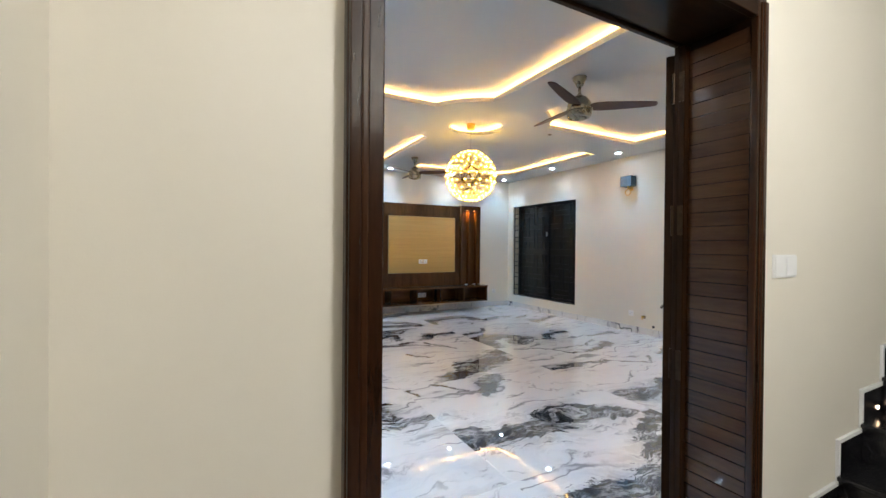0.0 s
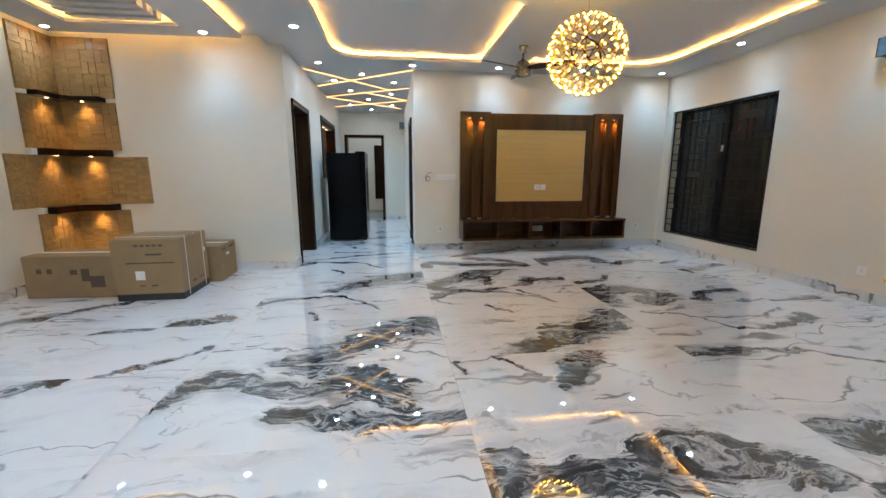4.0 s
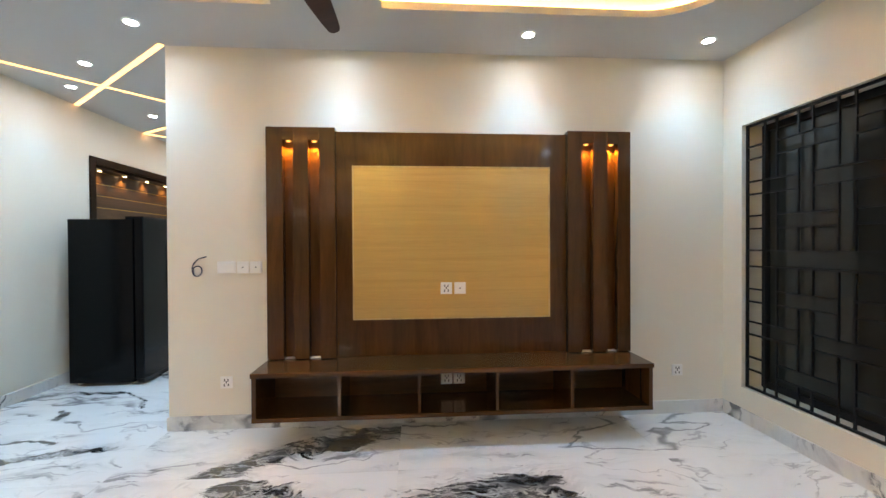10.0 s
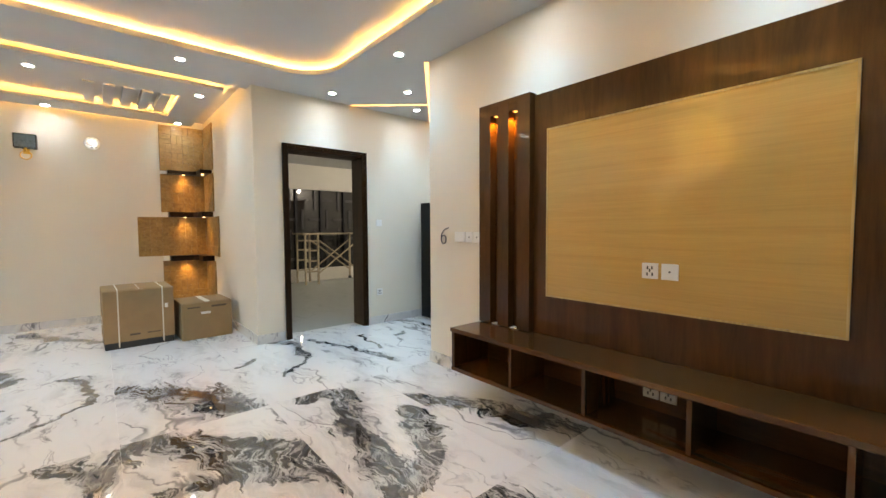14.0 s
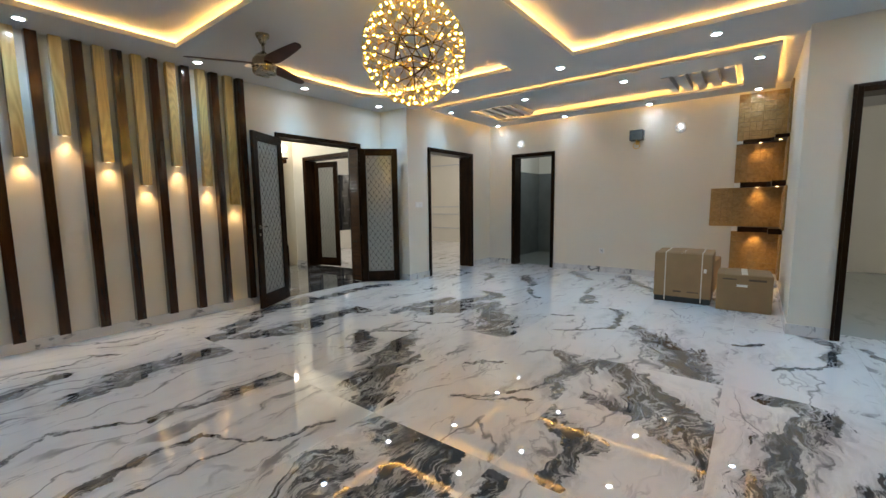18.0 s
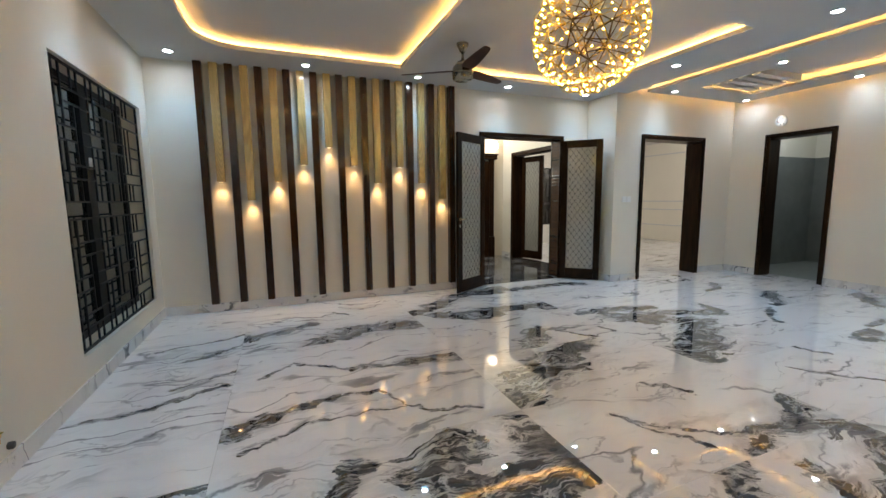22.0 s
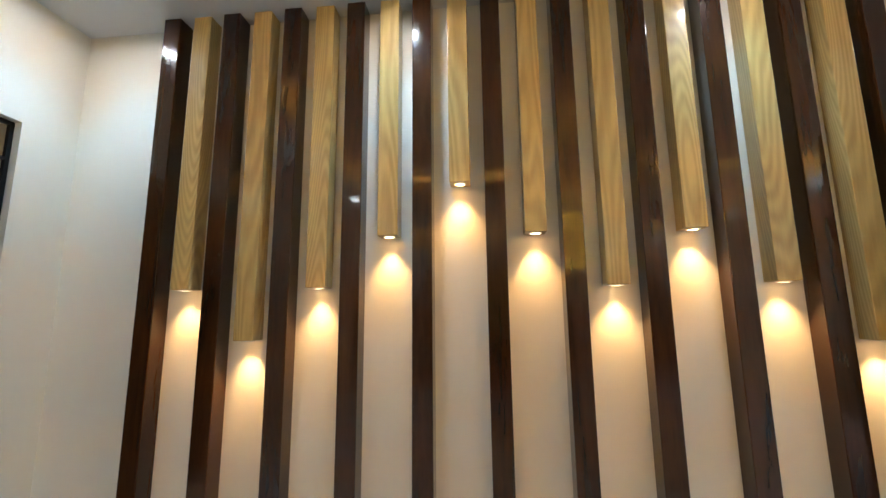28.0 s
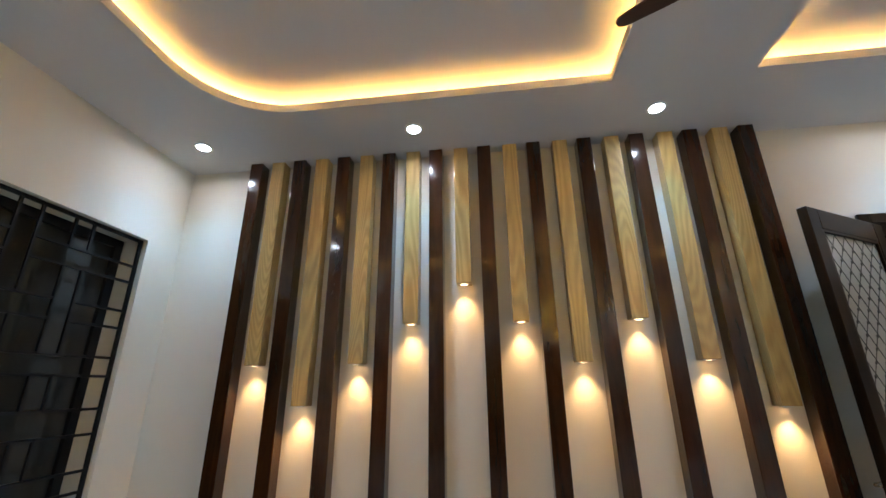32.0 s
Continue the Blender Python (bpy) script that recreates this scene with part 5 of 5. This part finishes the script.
# ---- wall sconces ----
def sconce(at, normal):
    t = thing("wall_sconce", "wall sconce with a smoked rectangular shade and a gold ring", "wall lamp", group="wall sconces")
    t.matrix_world = Matrix.Translation(at) @ Vector(normal).to_track_quat("Y", "Z").to_matrix().to_4x4()
    part("backplate", soft_box((-0.03, 0.0, -0.115), (0.03, 0.012, -0.045), 0.004), BRASS, t)
    bm = bmesh.new()
    tube(bm, (0, 0.01, -0.08), (0, 0.085, -0.08), 0.009)
    tube(bm, (0, 0.085, -0.095), (0, 0.085, 0.03), 0.010)
    part("arm", bm, BRASS, t, "gold arm", True)
    bm = bmesh.new()
    ring(bm, (0, 0.085, -0.142), (0, 1, 0.15), 0.050, 0.0065, 28, 6)
    part("gold_ring", bm, BRASS, t, "gold ring", True)
    for c0, c1 in (((-0.1, 0.03, -0.05), (-0.096, 0.14, 0.105)), ((0.096, 0.03, -0.05), (0.1, 0.14, 0.105)), ((-0.096, 0.03, -0.05), (0.096, 0.034, 0.105)), ((-0.096, 0.136, -0.05), (0.096, 0.14, 0.105))):
        part("shade", boxes((c0, c1)), SHADE, t, "smoked grey glass")
    for x in (-0.102, 0.094):
        for y in (0.028, 0.134):
            part("shade_post", soft_box((x, y, -0.054), (x + 0.008, y + 0.008, 0.109), 0.001), BLACK, t)
    for z in (-0.056, 0.105):
        for y in (0.028, 0.134):
            part("shade_rim", soft_box((-0.102, y, z), (0.102, y + 0.008, z + 0.006), 0.001), BLACK, t)
    part("bulb_holder", lathe([(0.016, 0.0), (0.016, 0.05)], 14, (0, 0.085, 0.02)), PLASTIC, t, "", True)
    return t


sconce((X_D3, 4.66, 2.335), (1, 0, 0))
sconce((X_WIN, 4.47, 2.37), (-1, 0, 0))
sconce((X_COR, 11.7, 2.40), (-1, 0, 0))

# round crystal fittings high on the dining wall
for y in (2.50, 5.28):
    t = thing("crystal_wall_light", "small round cut-glass fitting high on the wall", "wall light", (X_D3, y, 2.43), "crystal fittings")
    bm = bmesh.new()
    bmesh.ops.create_icosphere(bm, subdivisions=2, radius=0.078, matrix=Matrix.Diagonal((0.35, 1, 1, 1)))
    glass = part("glass", bm, LITGLASS, t, "lit faceted glass")
    glass.data.materials.append(CRYSTAL)
    for k, f in enumerate(glass.data.polygons):
        f.material_index = 1 if (k * 7) % 5 < 2 else 0
    bm = lathe([(0.086, 0.0), (0.086, 0.008), (0.070, 0.012)], 24)
    bmesh.ops.rotate(bm, cent=(0, 0, 0), matrix=Matrix.Rotation(radians(90), 3, "Y"), verts=bm.verts[:])
    part("rim", bm, PLASTIC, t, "white rim", True)
    lamp("crystal_glow", (X_D3 + 0.05, y, 2.43), 0.12, (0.9, 0.97, 1), None, 0, 0.02)

# smoke detector and a small hole in the ceiling
tagged(part("ceiling_hook", lathe([(0.02, -0.006), (0.028, -0.003), (0.028, 0.0)], 18, (3.69, 4.18, CEIL)), BRONZE, None, "", True), "small dark fitting in the ceiling", "fitting")

# ---- corner shelf ----
CX, CY = X_D3, Y_SHELF
shelf = thing("corner_shelf", "dark corner shelf boards over lit panels of small wooden tiles", "shelf", (CX, CY, 0))
PANELS = ((2.135, 2.80, 6.02, -2.205), (1.53, 2.085, 6.02, -2.21), (0.885, 1.455, 5.735, -1.93), (0.20, 0.81, 6.02, -2.21))
tile_meshes = {}
random.seed(11)


def shelf_tile(w, h, deep):
    key = (round(w, 4), round(h, 4), deep)
    if key not in tile_meshes:
        bm = boxes(((0, 0, 0), (w, deep, h)))
        bmesh.ops.bevel(bm, geom=[e for e in bm.edges if all(v.co.y > deep * 0.5 for v in e.verts)], offset=0.002, segments=1, affect="EDGES")
        tile_meshes[key] = mesh_of("wood_tile", bm, TILEW)
    return tile_meshes[key]


for z0, z1, yl, xr in PANELS:
    for side in (0, 1):
        L = (CY - yl) if side == 0 else (xr - CX)
        if side == 0:
            backing = boxes(((0, -L, z0), (0.008, 0, z1)))
        else:
            backing = boxes(((0.008, -0.008, z0), (L, 0, z1)))
        part("panel_back", backing, TILEW, shelf, "warm brown board")
        nx, nz = max(1, round(L / 0.145)), max(1, round((z1 - z0) / 0.14))
        w, h = L / nx, (z1 - z0) / nz
        for i in range(nx):
            for j in range(nz):
                up = (i + j + side) % 2
                for k in (0, 1):
                    deep = (0.010, 0.013, 0.016)[(i * 5 + j * 3 + k * 2 + side) % 3]
                    tw, th = (w / 2, h) if up else (w, h / 2)
                    u, v = i * w + (k * tw if up else 0), z0 + j * h + (0 if up else k * th)
                    me = shelf_tile(tw - 0.002, th - 0.002, deep)
                    if side == 0:
                        piece("wood_tile", me, shelf, (0.008, -u - 0.001, v + 0.001), radians(-90))
                    else:
                        piece("wood_tile", me, shelf, (u + tw - 0.001, -0.008, v + 0.001), radians(180))
for z0, z1 in ((2.085, 2.135), (1.455, 1.53), (0.81, 0.885)):
    bm = bmesh.new()
    d, l = 0.15, 0.50
    loop = [(0, 0), (l, 0), (l, -d), (d + 0.05, -d), (d, -d - 0.05), (d, -l), (0, -l)]
    lo, hi = [bm.verts.new((x + 0.001, y - 0.001, z0)) for x, y in loop], [bm.verts.new((x + 0.001, y - 0.001, z1)) for x, y in loop]
    bm.faces.new(lo)
    bm.faces.new(hi[::-1])
    for i in range(len(loop)):
        bm.faces.new((lo[i - 1], lo[i], hi[i], hi[i - 1]))
    part("shelf_board", bm, DARKX, shelf, "dark walnut corner board")
    part("end_block", soft_box((0.001, -l - 0.075, z0 + 0.004), (0.05, -l - 0.002, z1 - 0.004), 0.003), PLASTIC, shelf, "white end block")
    for x, y in ((0.085, -0.30), (0.30, -0.085)):
        part("spot", lathe([(0.016, z0 - 0.003), (0.018, z0)], 14, (x, y, 0)), SPOTLENS, shelf, "small warm spot", True)
        lamp("shelf_beam", (CX + x, CY + y, z0 - 0.01), P_SMALL * 3.8, (1.0, 0.70, 0.30), 105, 1.0, 0.012)


# ---- cartons ----
def carton(at, size, turn, label, black_base=False, strap=False, marks=()):
    t = thing("cardboard_box", label, "box", at, "cartons")
    t.rotation_euler[2] = radians(turn)
    w, d, h = size
    z0 = 0.07 if black_base else 0.0
    part("carton", soft_box((-w / 2, -d / 2, z0), (w / 2, d / 2, h), 0.008, 3), CARD, t)
    for s in (-1, 1):
        bm = boxes(((-w / 2 + 0.004, s * 0.003, h), (w / 2 - 0.004, s * (d / 2 - 0.004), h + 0.004)))
        bmesh.ops.rotate(bm, cent=(0, s * d / 2, h), matrix=Matrix.Rotation(radians(s * -1.2), 3, "X"), verts=bm.verts[:])
        part("flap", bm, CARD, t)
    part("tape", boxes(((-w / 2 - 0.001, -0.03, h + 0.008), (w / 2 + 0.001, 0.03, h + 0.0095))), STRAP, t, "clear packing tape")
    if black_base:
        part("base_tray", soft_box((-w / 2 + 0.006, -d / 2 + 0.006, 0), (w / 2 - 0.006, d / 2 - 0.006, 0.07), 0.004), SLOT, t, "black plastic base")
    if strap:
        for y in (-d * 0.30, d * 0.33):
            part("strap", boxes(((-w / 2 - 0.002, y - 0.006, 0.02), (-w / 2, y + 0.006, h + 0.012)), ((w / 2, y - 0.006, 0.02), (w / 2 + 0.002, y + 0.006, h + 0.012)), ((-w / 2, y - 0.006, h + 0.011), (w / 2, y + 0.006, h + 0.013))), STRAP, t, "pale packing strap")
    for side, u, z, uw, zh, mat in marks:
        if side == "front":
            part("print", boxes(((u - uw / 2, -d / 2 - 0.0012, z - zh / 2), (u + uw / 2, -d / 2 + 0.001, z + zh / 2))), mat, t, "printed mark")
        else:
            part("print", boxes(((w / 2 - 0.001, u - uw / 2, z - zh / 2), (w / 2 + 0.0012, u + uw / 2, z + zh / 2))), mat, t, "printed mark")
    return t


marks1 = [("front", -0.08 + 0.055 * i, 0.56, 0.038, 0.022, INK) for i in range(5)] + [("front", 0.07, 0.47, 0.15, 0.020, INK), ("front", 0.03, 0.385, 0.44, 0.014, INK), ("front", -0.07, 0.26, 0.085, 0.09, PAPER), ("front", -0.06, 0.155, 0.05, 0.012, INK), ("front", 0.05, 0.155, 0.06, 0.018, INK),
          ("side", -0.05, 0.14, 0.09, 0.02, INK), ("side", 0.12, 0.14, 0.12, 0.012, INK), ("side", 0.24, 0.42, 0.03, 0.05, PAPER)]
carton((-1.375, 5.61, 0), (0.625, 0.625, 0.62), 1.5, "large brown cardboard carton on a black base, strapped", True, True, marks1)
marks2 = [("side", -0.02, 0.30, 0.10, 0.028, PAPER), ("side", -0.14, 0.37, 0.13, 0.014, INK), ("side", 0.12, 0.37, 0.16, 0.022, INK)]
carton((-1.225, 6.24, 0), (0.52, 0.52, 0.42), 2.0, "medium brown cardboard carton with a hand hole", False, False, marks2)
marks3 = [("front", 0.16, 0.24, 0.08, 0.13, INK), ("front", 0.27, 0.17, 0.14, 0.12, INK), ("front", 0.05, 0.27, 0.07, 0.05, INK), ("front", -0.28, 0.28, 0.05, 0.05, INK), ("front", -0.18, 0.28, 0.05, 0.05, INK)]
carton((-2.21, 5.70, 0), (0.86, 0.42, 0.43), -3.0, "long brown cardboard carton with a printed drawing", False, False, marks3)

# ---- refrigerator ----
fr = thing("refrigerator", "black side by side refrigerator", "refrigerator", (0.20, 8.75, 0))
part("body", soft_box((-0.315, 0.0, 0.03), (0.285, 0.86, 1.62), 0.008), FRIDGE, fr)
part("top_hinge_cover", soft_box((0.20, 0.02, 1.62), (0.37, 0.84, 1.648), 0.006), FRIDGE, fr)
for y0, y1 in ((0.0, 0.425), (0.435, 0.86)):
    part("door", soft_box((0.295, y0, 0.055), (0.378, y1, 1.64), 0.010, 3), FRIDGE, fr)
for y in (0.40, 0.46):
    part("handle", soft_box((0.379, y - 0.012, 0.55), (0.392, y + 0.012, 1.35), 0.004), BLACK, fr, "slim recessed handle")
part("badge", boxes(((0.3785, 0.70, 1.53), (0.3795, 0.79, 1.545))), STEEL, fr, "small silver badge")
part("vent", boxes(((0.3, 0.03, 0.012), (0.36, 0.83, 0.05))), SLOT, fr)
for x in (-0.26, 0.24):
    for y in (0.06, 0.80):
        part("foot", lathe([(0.02, 0), (0.02, 0.03)], 12, (x, y, 0)), PLASTIC, fr)

# ---- lit niche in the passage ----
ni = thing("wall_niche", "lit wooden niche with horizontal boards and dark surround", "niche", (X_NIB, 0, 0))
y0, y1, z0, z1 = NICHE
part("back_panel", boxes(((-0.235, y0, z0), (-0.20, y1, z1))), DARKX, ni)
for a, b in (((-0.20, y0 - 0.05, z0 - 0.05), (0.018, y0 + 0.03, z1 + 0.05)), ((-0.20, y1 - 0.03, z0 - 0.05), (0.018, y1 + 0.05, z1 + 0.05))):
    part("side", soft_box((0.001, a[1], a[2]), b, 0.004), DARK, ni)
for za, zb in ((z0 - 0.05, z0 + 0.03), (z1 - 0.03, z1 + 0.05)):
    part("rail", soft_box((0.001, y0 + 0.03, za), (0.018, y1 - 0.03, zb), 0.004), DARKX, ni)
for ya, yb in ((y0 + 0.001, y0 + 0.02), (y1 - 0.02, y1 - 0.001)):
    part("side", boxes(((-0.20, ya, z0 + 0.001), (0.0, yb, z1 - 0.001))), DARK, ni)
for za, zb in ((z0 + 0.001, z0 + 0.02), (z1 - 0.02, z1 - 0.001)):
    part("rail", boxes(((-0.20, y0 + 0.02, za), (0.0, y1 - 0.02, zb))), DARKX, ni)
NICHEW = timber("niche_board_wood", (0.045, 0.024, 0.012), (0.105, 0.058, 0.029), "y", 0.35, 0.2)
for i in range(7):
    za = z0 + 0.05 + 0.138 * i
    part("board", soft_box((-0.20, y0 + 0.02, za), (-0.182, y1 - 0.02, za + 0.128), 0.005), NICHEW, ni)
    part("seam", boxes(((-0.199, y0 + 0.02, za + 0.1285), (-0.190, y1 - 0.02, za + 0.1375))), OAKX, ni, "pale seam strip")
part("pelmet", boxes(((-0.18, y0 + 0.002, z1 - 0.06), (-0.02, y1 - 0.002, z1 - 0.02))), DARKX, ni)
for i in range(4):
    y = y0 + 0.28 + 0.41 * i
    part("spot", lathe([(0.018, z1 - 0.066), (0.018, z1 - 0.06)], 14, (-0.13, y, 0)), SPOTLENS, ni, "small warm spot")
    lamp("niche_beam", (X_NIB - 0.13, y, z1 - 0.075), P_SMALL * 3, (1.0, 0.62, 0.25), 115, 0.7, 0.012)

# ---- tap and pipe end on the window wall ----
t = thing("wall_tap", "small brass tap low on the wall", "tap", (X_WIN, 4.22, 0.27))
bm = bmesh.new()
tube(bm, (0, 0, 0), (-0.06, 0, 0), 0.010)
tube(bm, (-0.05, 0, 0.004), (-0.05, 0, -0.035), 0.008)
part("body", bm, BRASS, t, "", True)
part("flange", boxes(((-0.006, -0.022, -0.022), (0, 0.022, 0.022))), STEEL, t)
part("lever", soft_box((-0.07, -0.006, 0.012), (-0.02, 0.006, 0.018), 0.002), YELLOW, t, "yellow lever")
tube_end = bmesh.new()
tube(tube_end, (X_WIN + 0.01, 4.06, 0.145), (X_WIN - 0.02, 4.06, 0.145), 0.018, 16)
tagged(part("pipe_end", tube_end, SLOT, None, "", True), "dark pipe end low on the wall", "pipe")

# ---- hall: black granite stairs with step lights, tall cupboard ----
steps = thing("staircase", "black granite stairs with small step lights", "stairs", kind="structure")
for i in range(9):
    x, top = 2.22 + 0.262 * i, 0.26 + 0.19 * i
    z = top - 0.165
    part("step", soft_box((x - 0.02, -0.25, 0), (x + 0.262, Y_HALL - 0.014, z), 0.006), GRANITE, steps)
    part("tread", soft_box((x - 0.04, -0.25, z + 0.001), (x + 0.241, Y_HALL - 0.014, z + 0.022), 0.005), GRANITE, steps)
    part("skirting_step", boxes(((x, Y_HALL - 0.013, max(0, top - 0.36)), (x + 0.262, Y_HALL - 0.003, top))), GRANITE, steps)
    part("white_edge", boxes(((x - 0.020, Y_HALL - 0.015, max(0, top - 0.172)), (x - 0.0005, Y_HALL - 0.002, top + 0.018)), ((x, Y_HALL - 0.015, top + 0.0005), (x + 0.242, Y_HALL - 0.002, top + 0.018))), PLASTIC, steps, "white edging")
    bm = lathe([(0.009, 0), (0.009, 0.004)], 16)
    bmesh.ops.rotate(bm, cent=(0, 0, 0), matrix=Matrix.Rotation(radians(90), 3, "X"), verts=bm.verts[:])
    bmesh.ops.translate(bm, verts=bm.verts[:], vec=(x + 0.18, Y_HALL - 0.0135, top - 0.10))
    if i % 2 == 0:
        part("step_light", bm, STEPLENS, steps, "small warm step light")
    else:
        bm.free()
cup = thing("hall_door", "carved dark walnut main door with a cornice", "door", (0.0, -1.49, 0), kind="structure")
part("leaf", soft_box((0.10, -0.008, 0), (1.30, 0.04, 2.10), 0.004), DARK, cup)
for x in (0.02, 1.30):
    part("pilaster", soft_box((x, -0.008, 0), (x + 0.10, 0.075, 2.13), 0.006), DARK, cup)
    part("plinth", soft_box((x - 0.015, -0.008, 0), (x + 0.115, 0.09, 0.45), 0.006), DARK, cup)
part("cornice", soft_box((-0.04, -0.008, 2.13), (1.46, 0.11, 2.22), 0.012, 3), DARKX, cup)
part("cornice_cap", soft_box((-0.06, -0.008, 2.22), (1.48, 0.13, 2.25), 0.006), DARKX, cup)

hl = thing("hall_wall_lamp", "white glass wall lamp lit above the hall door", "wall lamp", (0.04, -1.5, 2.42))
part("bracket", soft_box((-0.03, 0, -0.03), (0.03, 0.05, 0.03), 0.004), BRASS, hl)
part("globe", lathe([(0.02, -0.07), (0.075, -0.05), (0.095, 0.0), (0.07, 0.06), (0.03, 0.09)], 20, (0, 0.11, 0)), GLOBE, hl, "glowing white glass bowl", True)

# ---- lounge: wall mouldings ----
lm = thing("wall_moulding", "white panel mouldings on the lounge walls", "moulding", kind="structure")
for z in (0.46, 0.92, 1.16, 2.52):
    part("moulding", soft_box((-6.149, -3.18, z - 0.015), (-6.13, 1.52, z + 0.015), 0.005), CEILING, lm)
    part("moulding", soft_box((-6.12, -3.199, z - 0.015), (-3.8, -3.18, z + 0.015), 0.005), CEILING, lm)

# ---- bathroom wall tiles ----
setting("bath_tiling", boxes(((-5.249, 1.785, 0.0), (-5.235, 3.895, 2.0)), ((-5.235, 1.781, 0.0), (X_D3 - 0.25, 1.795, 2.0)), ((-5.235, 3.885, 0.0), (X_D3 - 0.25, 3.899, 2.0))), BATH, "dark grey bathroom wall tiling", "wall tiling")
t = thing("bath_plate", "small dark control plate on the tiled wall", "switch", (-5.235, 2.25, 1.05))
part("plate", soft_box((0, -0.05, -0.07), (0.012, 0.05, 0.07), 0.003), SLOT, t)

# ---- bedroom: trestle of rough timber, bottle ----
tr = thing("trestle", "rough timber painter's trestle on wheels", "trestle", (-4.55, 8.85, 0))
for x in (0.0, -0.5):
    for y in (0.0, 0.30, 1.35):
        part("leg", soft_box((x - 0.02, y - 0.02, 0.0 if y < 1 else 0.06), (x + 0.02, y + 0.02, 1.14), 0.004), ROUGHW, tr)
    for z in (0.28, 0.52, 0.76, 0.98):
        part("rung", soft_box((x - 0.012, 0.02, z), (x + 0.012, 0.28, z + 0.035), 0.003), ROUGHW, tr)
    for a, b in (((0.30, 0.25), (1.33, 1.0)), ((0.32, 1.0), (1.33, 0.25))):
        bm = bmesh.new()
        tube(bm, (x + 0.024, a[0], a[1]), (x + 0.024, b[0], b[1]), 0.018, 4)
        part("brace", bm, ROUGHW, tr)
for i in range(4):
    part("plank", soft_box((-0.54 + 0.148 * i, -0.08, 1.14), (-0.40 + 0.148 * i, 1.55, 1.175), 0.004), ROUGHW, tr)
for x in (0.0, -0.5):
    bm = bmesh.new()
    tube(bm, (x - 0.02, 1.35, 0.04), (x + 0.02, 1.35, 0.04), 0.04, 14)
    part("wheel", bm, SLOT, tr)
tagged(part("bottle", lathe([(0.035, 0), (0.037, 0.01), (0.037, 0.14), (0.014, 0.19), (0.014, 0.23)], 16, (-3.55, 12.85, -0.003)), YELLOW, None, "", True), "yellow plastic bottle on the bedroom floor", "bottle")
door7 = thing("bedroom_bath_door", "dark open doorway in the bedroom wall", "door", (-4.7, 13.09, 0), kind="structure")
part("leaf", soft_box((-0.45, -0.04, 0), (0.45, -0.001, 2.15), 0.004), DARK, door7)
# window and door beyond the passage
door8 = thing("far_room_door", "dark door in the far room", "door", (0.62, 15.39, 0), kind="structure")
part("leaf", soft_box((-0.14, -0.04, 0.38), (0.16, -0.001, 2.18), 0.004), DARK, door8)

# ---- floor tiles ----
floor = thing("floor_tiles", "polished white marble tiles with bold grey strokes", "floor", kind="structure")
(TX, TY), (OX, OY), GAP = TILE, TILE0, 0.0006


def tile_area(x0, x1, y0, y1):
    """The tile's part that lies on the floor: cut at the walls."""
    rooms = ((X_NIB - 0.0, X_WIN, Y_SLAT, Y_TV), (X_D3, X_NIB, Y_D2, Y_SHELF), (X_NIB, X_COR, Y_TV, Y_END))
    out = []
    for a0, a1, b0, b1 in rooms:
        u0, u1, v0, v1 = max(x0, a0 - 0.003), min(x1, a1 + 0.003), max(y0, b0 - 0.003), min(y1, b1 + 0.003)
        if u1 - u0 > 0.01 and v1 - v0 > 0.01:
            out.append((u0, u1, v0, v1))
    return out


faced = {tile: marble("floor_marble_figured", *MARBLE, FACES[tile]) for tile in FACES}
for i in range(0, 9):
    for j in range(0, 20):
        x0, y0 = OX + TX * i, OY + TY * j
        for u0, u1, v0, v1 in tile_area(x0, x0 + TX, y0, y0 + TY):
            bm = boxes(((u0 + GAP, v0 + GAP, -0.0119), (u1 - GAP, v1 - GAP, 0.0)))
            part("tile", bm, faced[i, j] if (i, j) in faced else FLOOR, floor)
for a, b in (((EX0 + 0.03, Y_SLAT - 0.248, -0.0119), (EX1 - 0.03, Y_SLAT - 0.004, 0.0)), ((DOOR2[0] + 0.05, Y_D2 - 0.25, -0.0119), (DOOR2[1] - 0.05, Y_D2 - 0.004, 0.0)), ((X_NIB - 0.249, DOOR1[0] + 0.05, -0.0119), (X_NIB - 0.004, DOOR1[1] - 0.05, 0.0)), ((X_D3 - 0.249, DOOR3[0] + 0.05, -0.0119), (X_D3 - 0.004, DOOR3[1] - 0.05, 0.0)), ((DOOR4[0] + 0.05, Y_END + 0.004, -0.0119), (DOOR4[1] - 0.05, Y_END + 0.24, 0.0))):
    part("threshold", boxes((a, b)), HALLM if a[1] < 1 else FLOOR, floor)
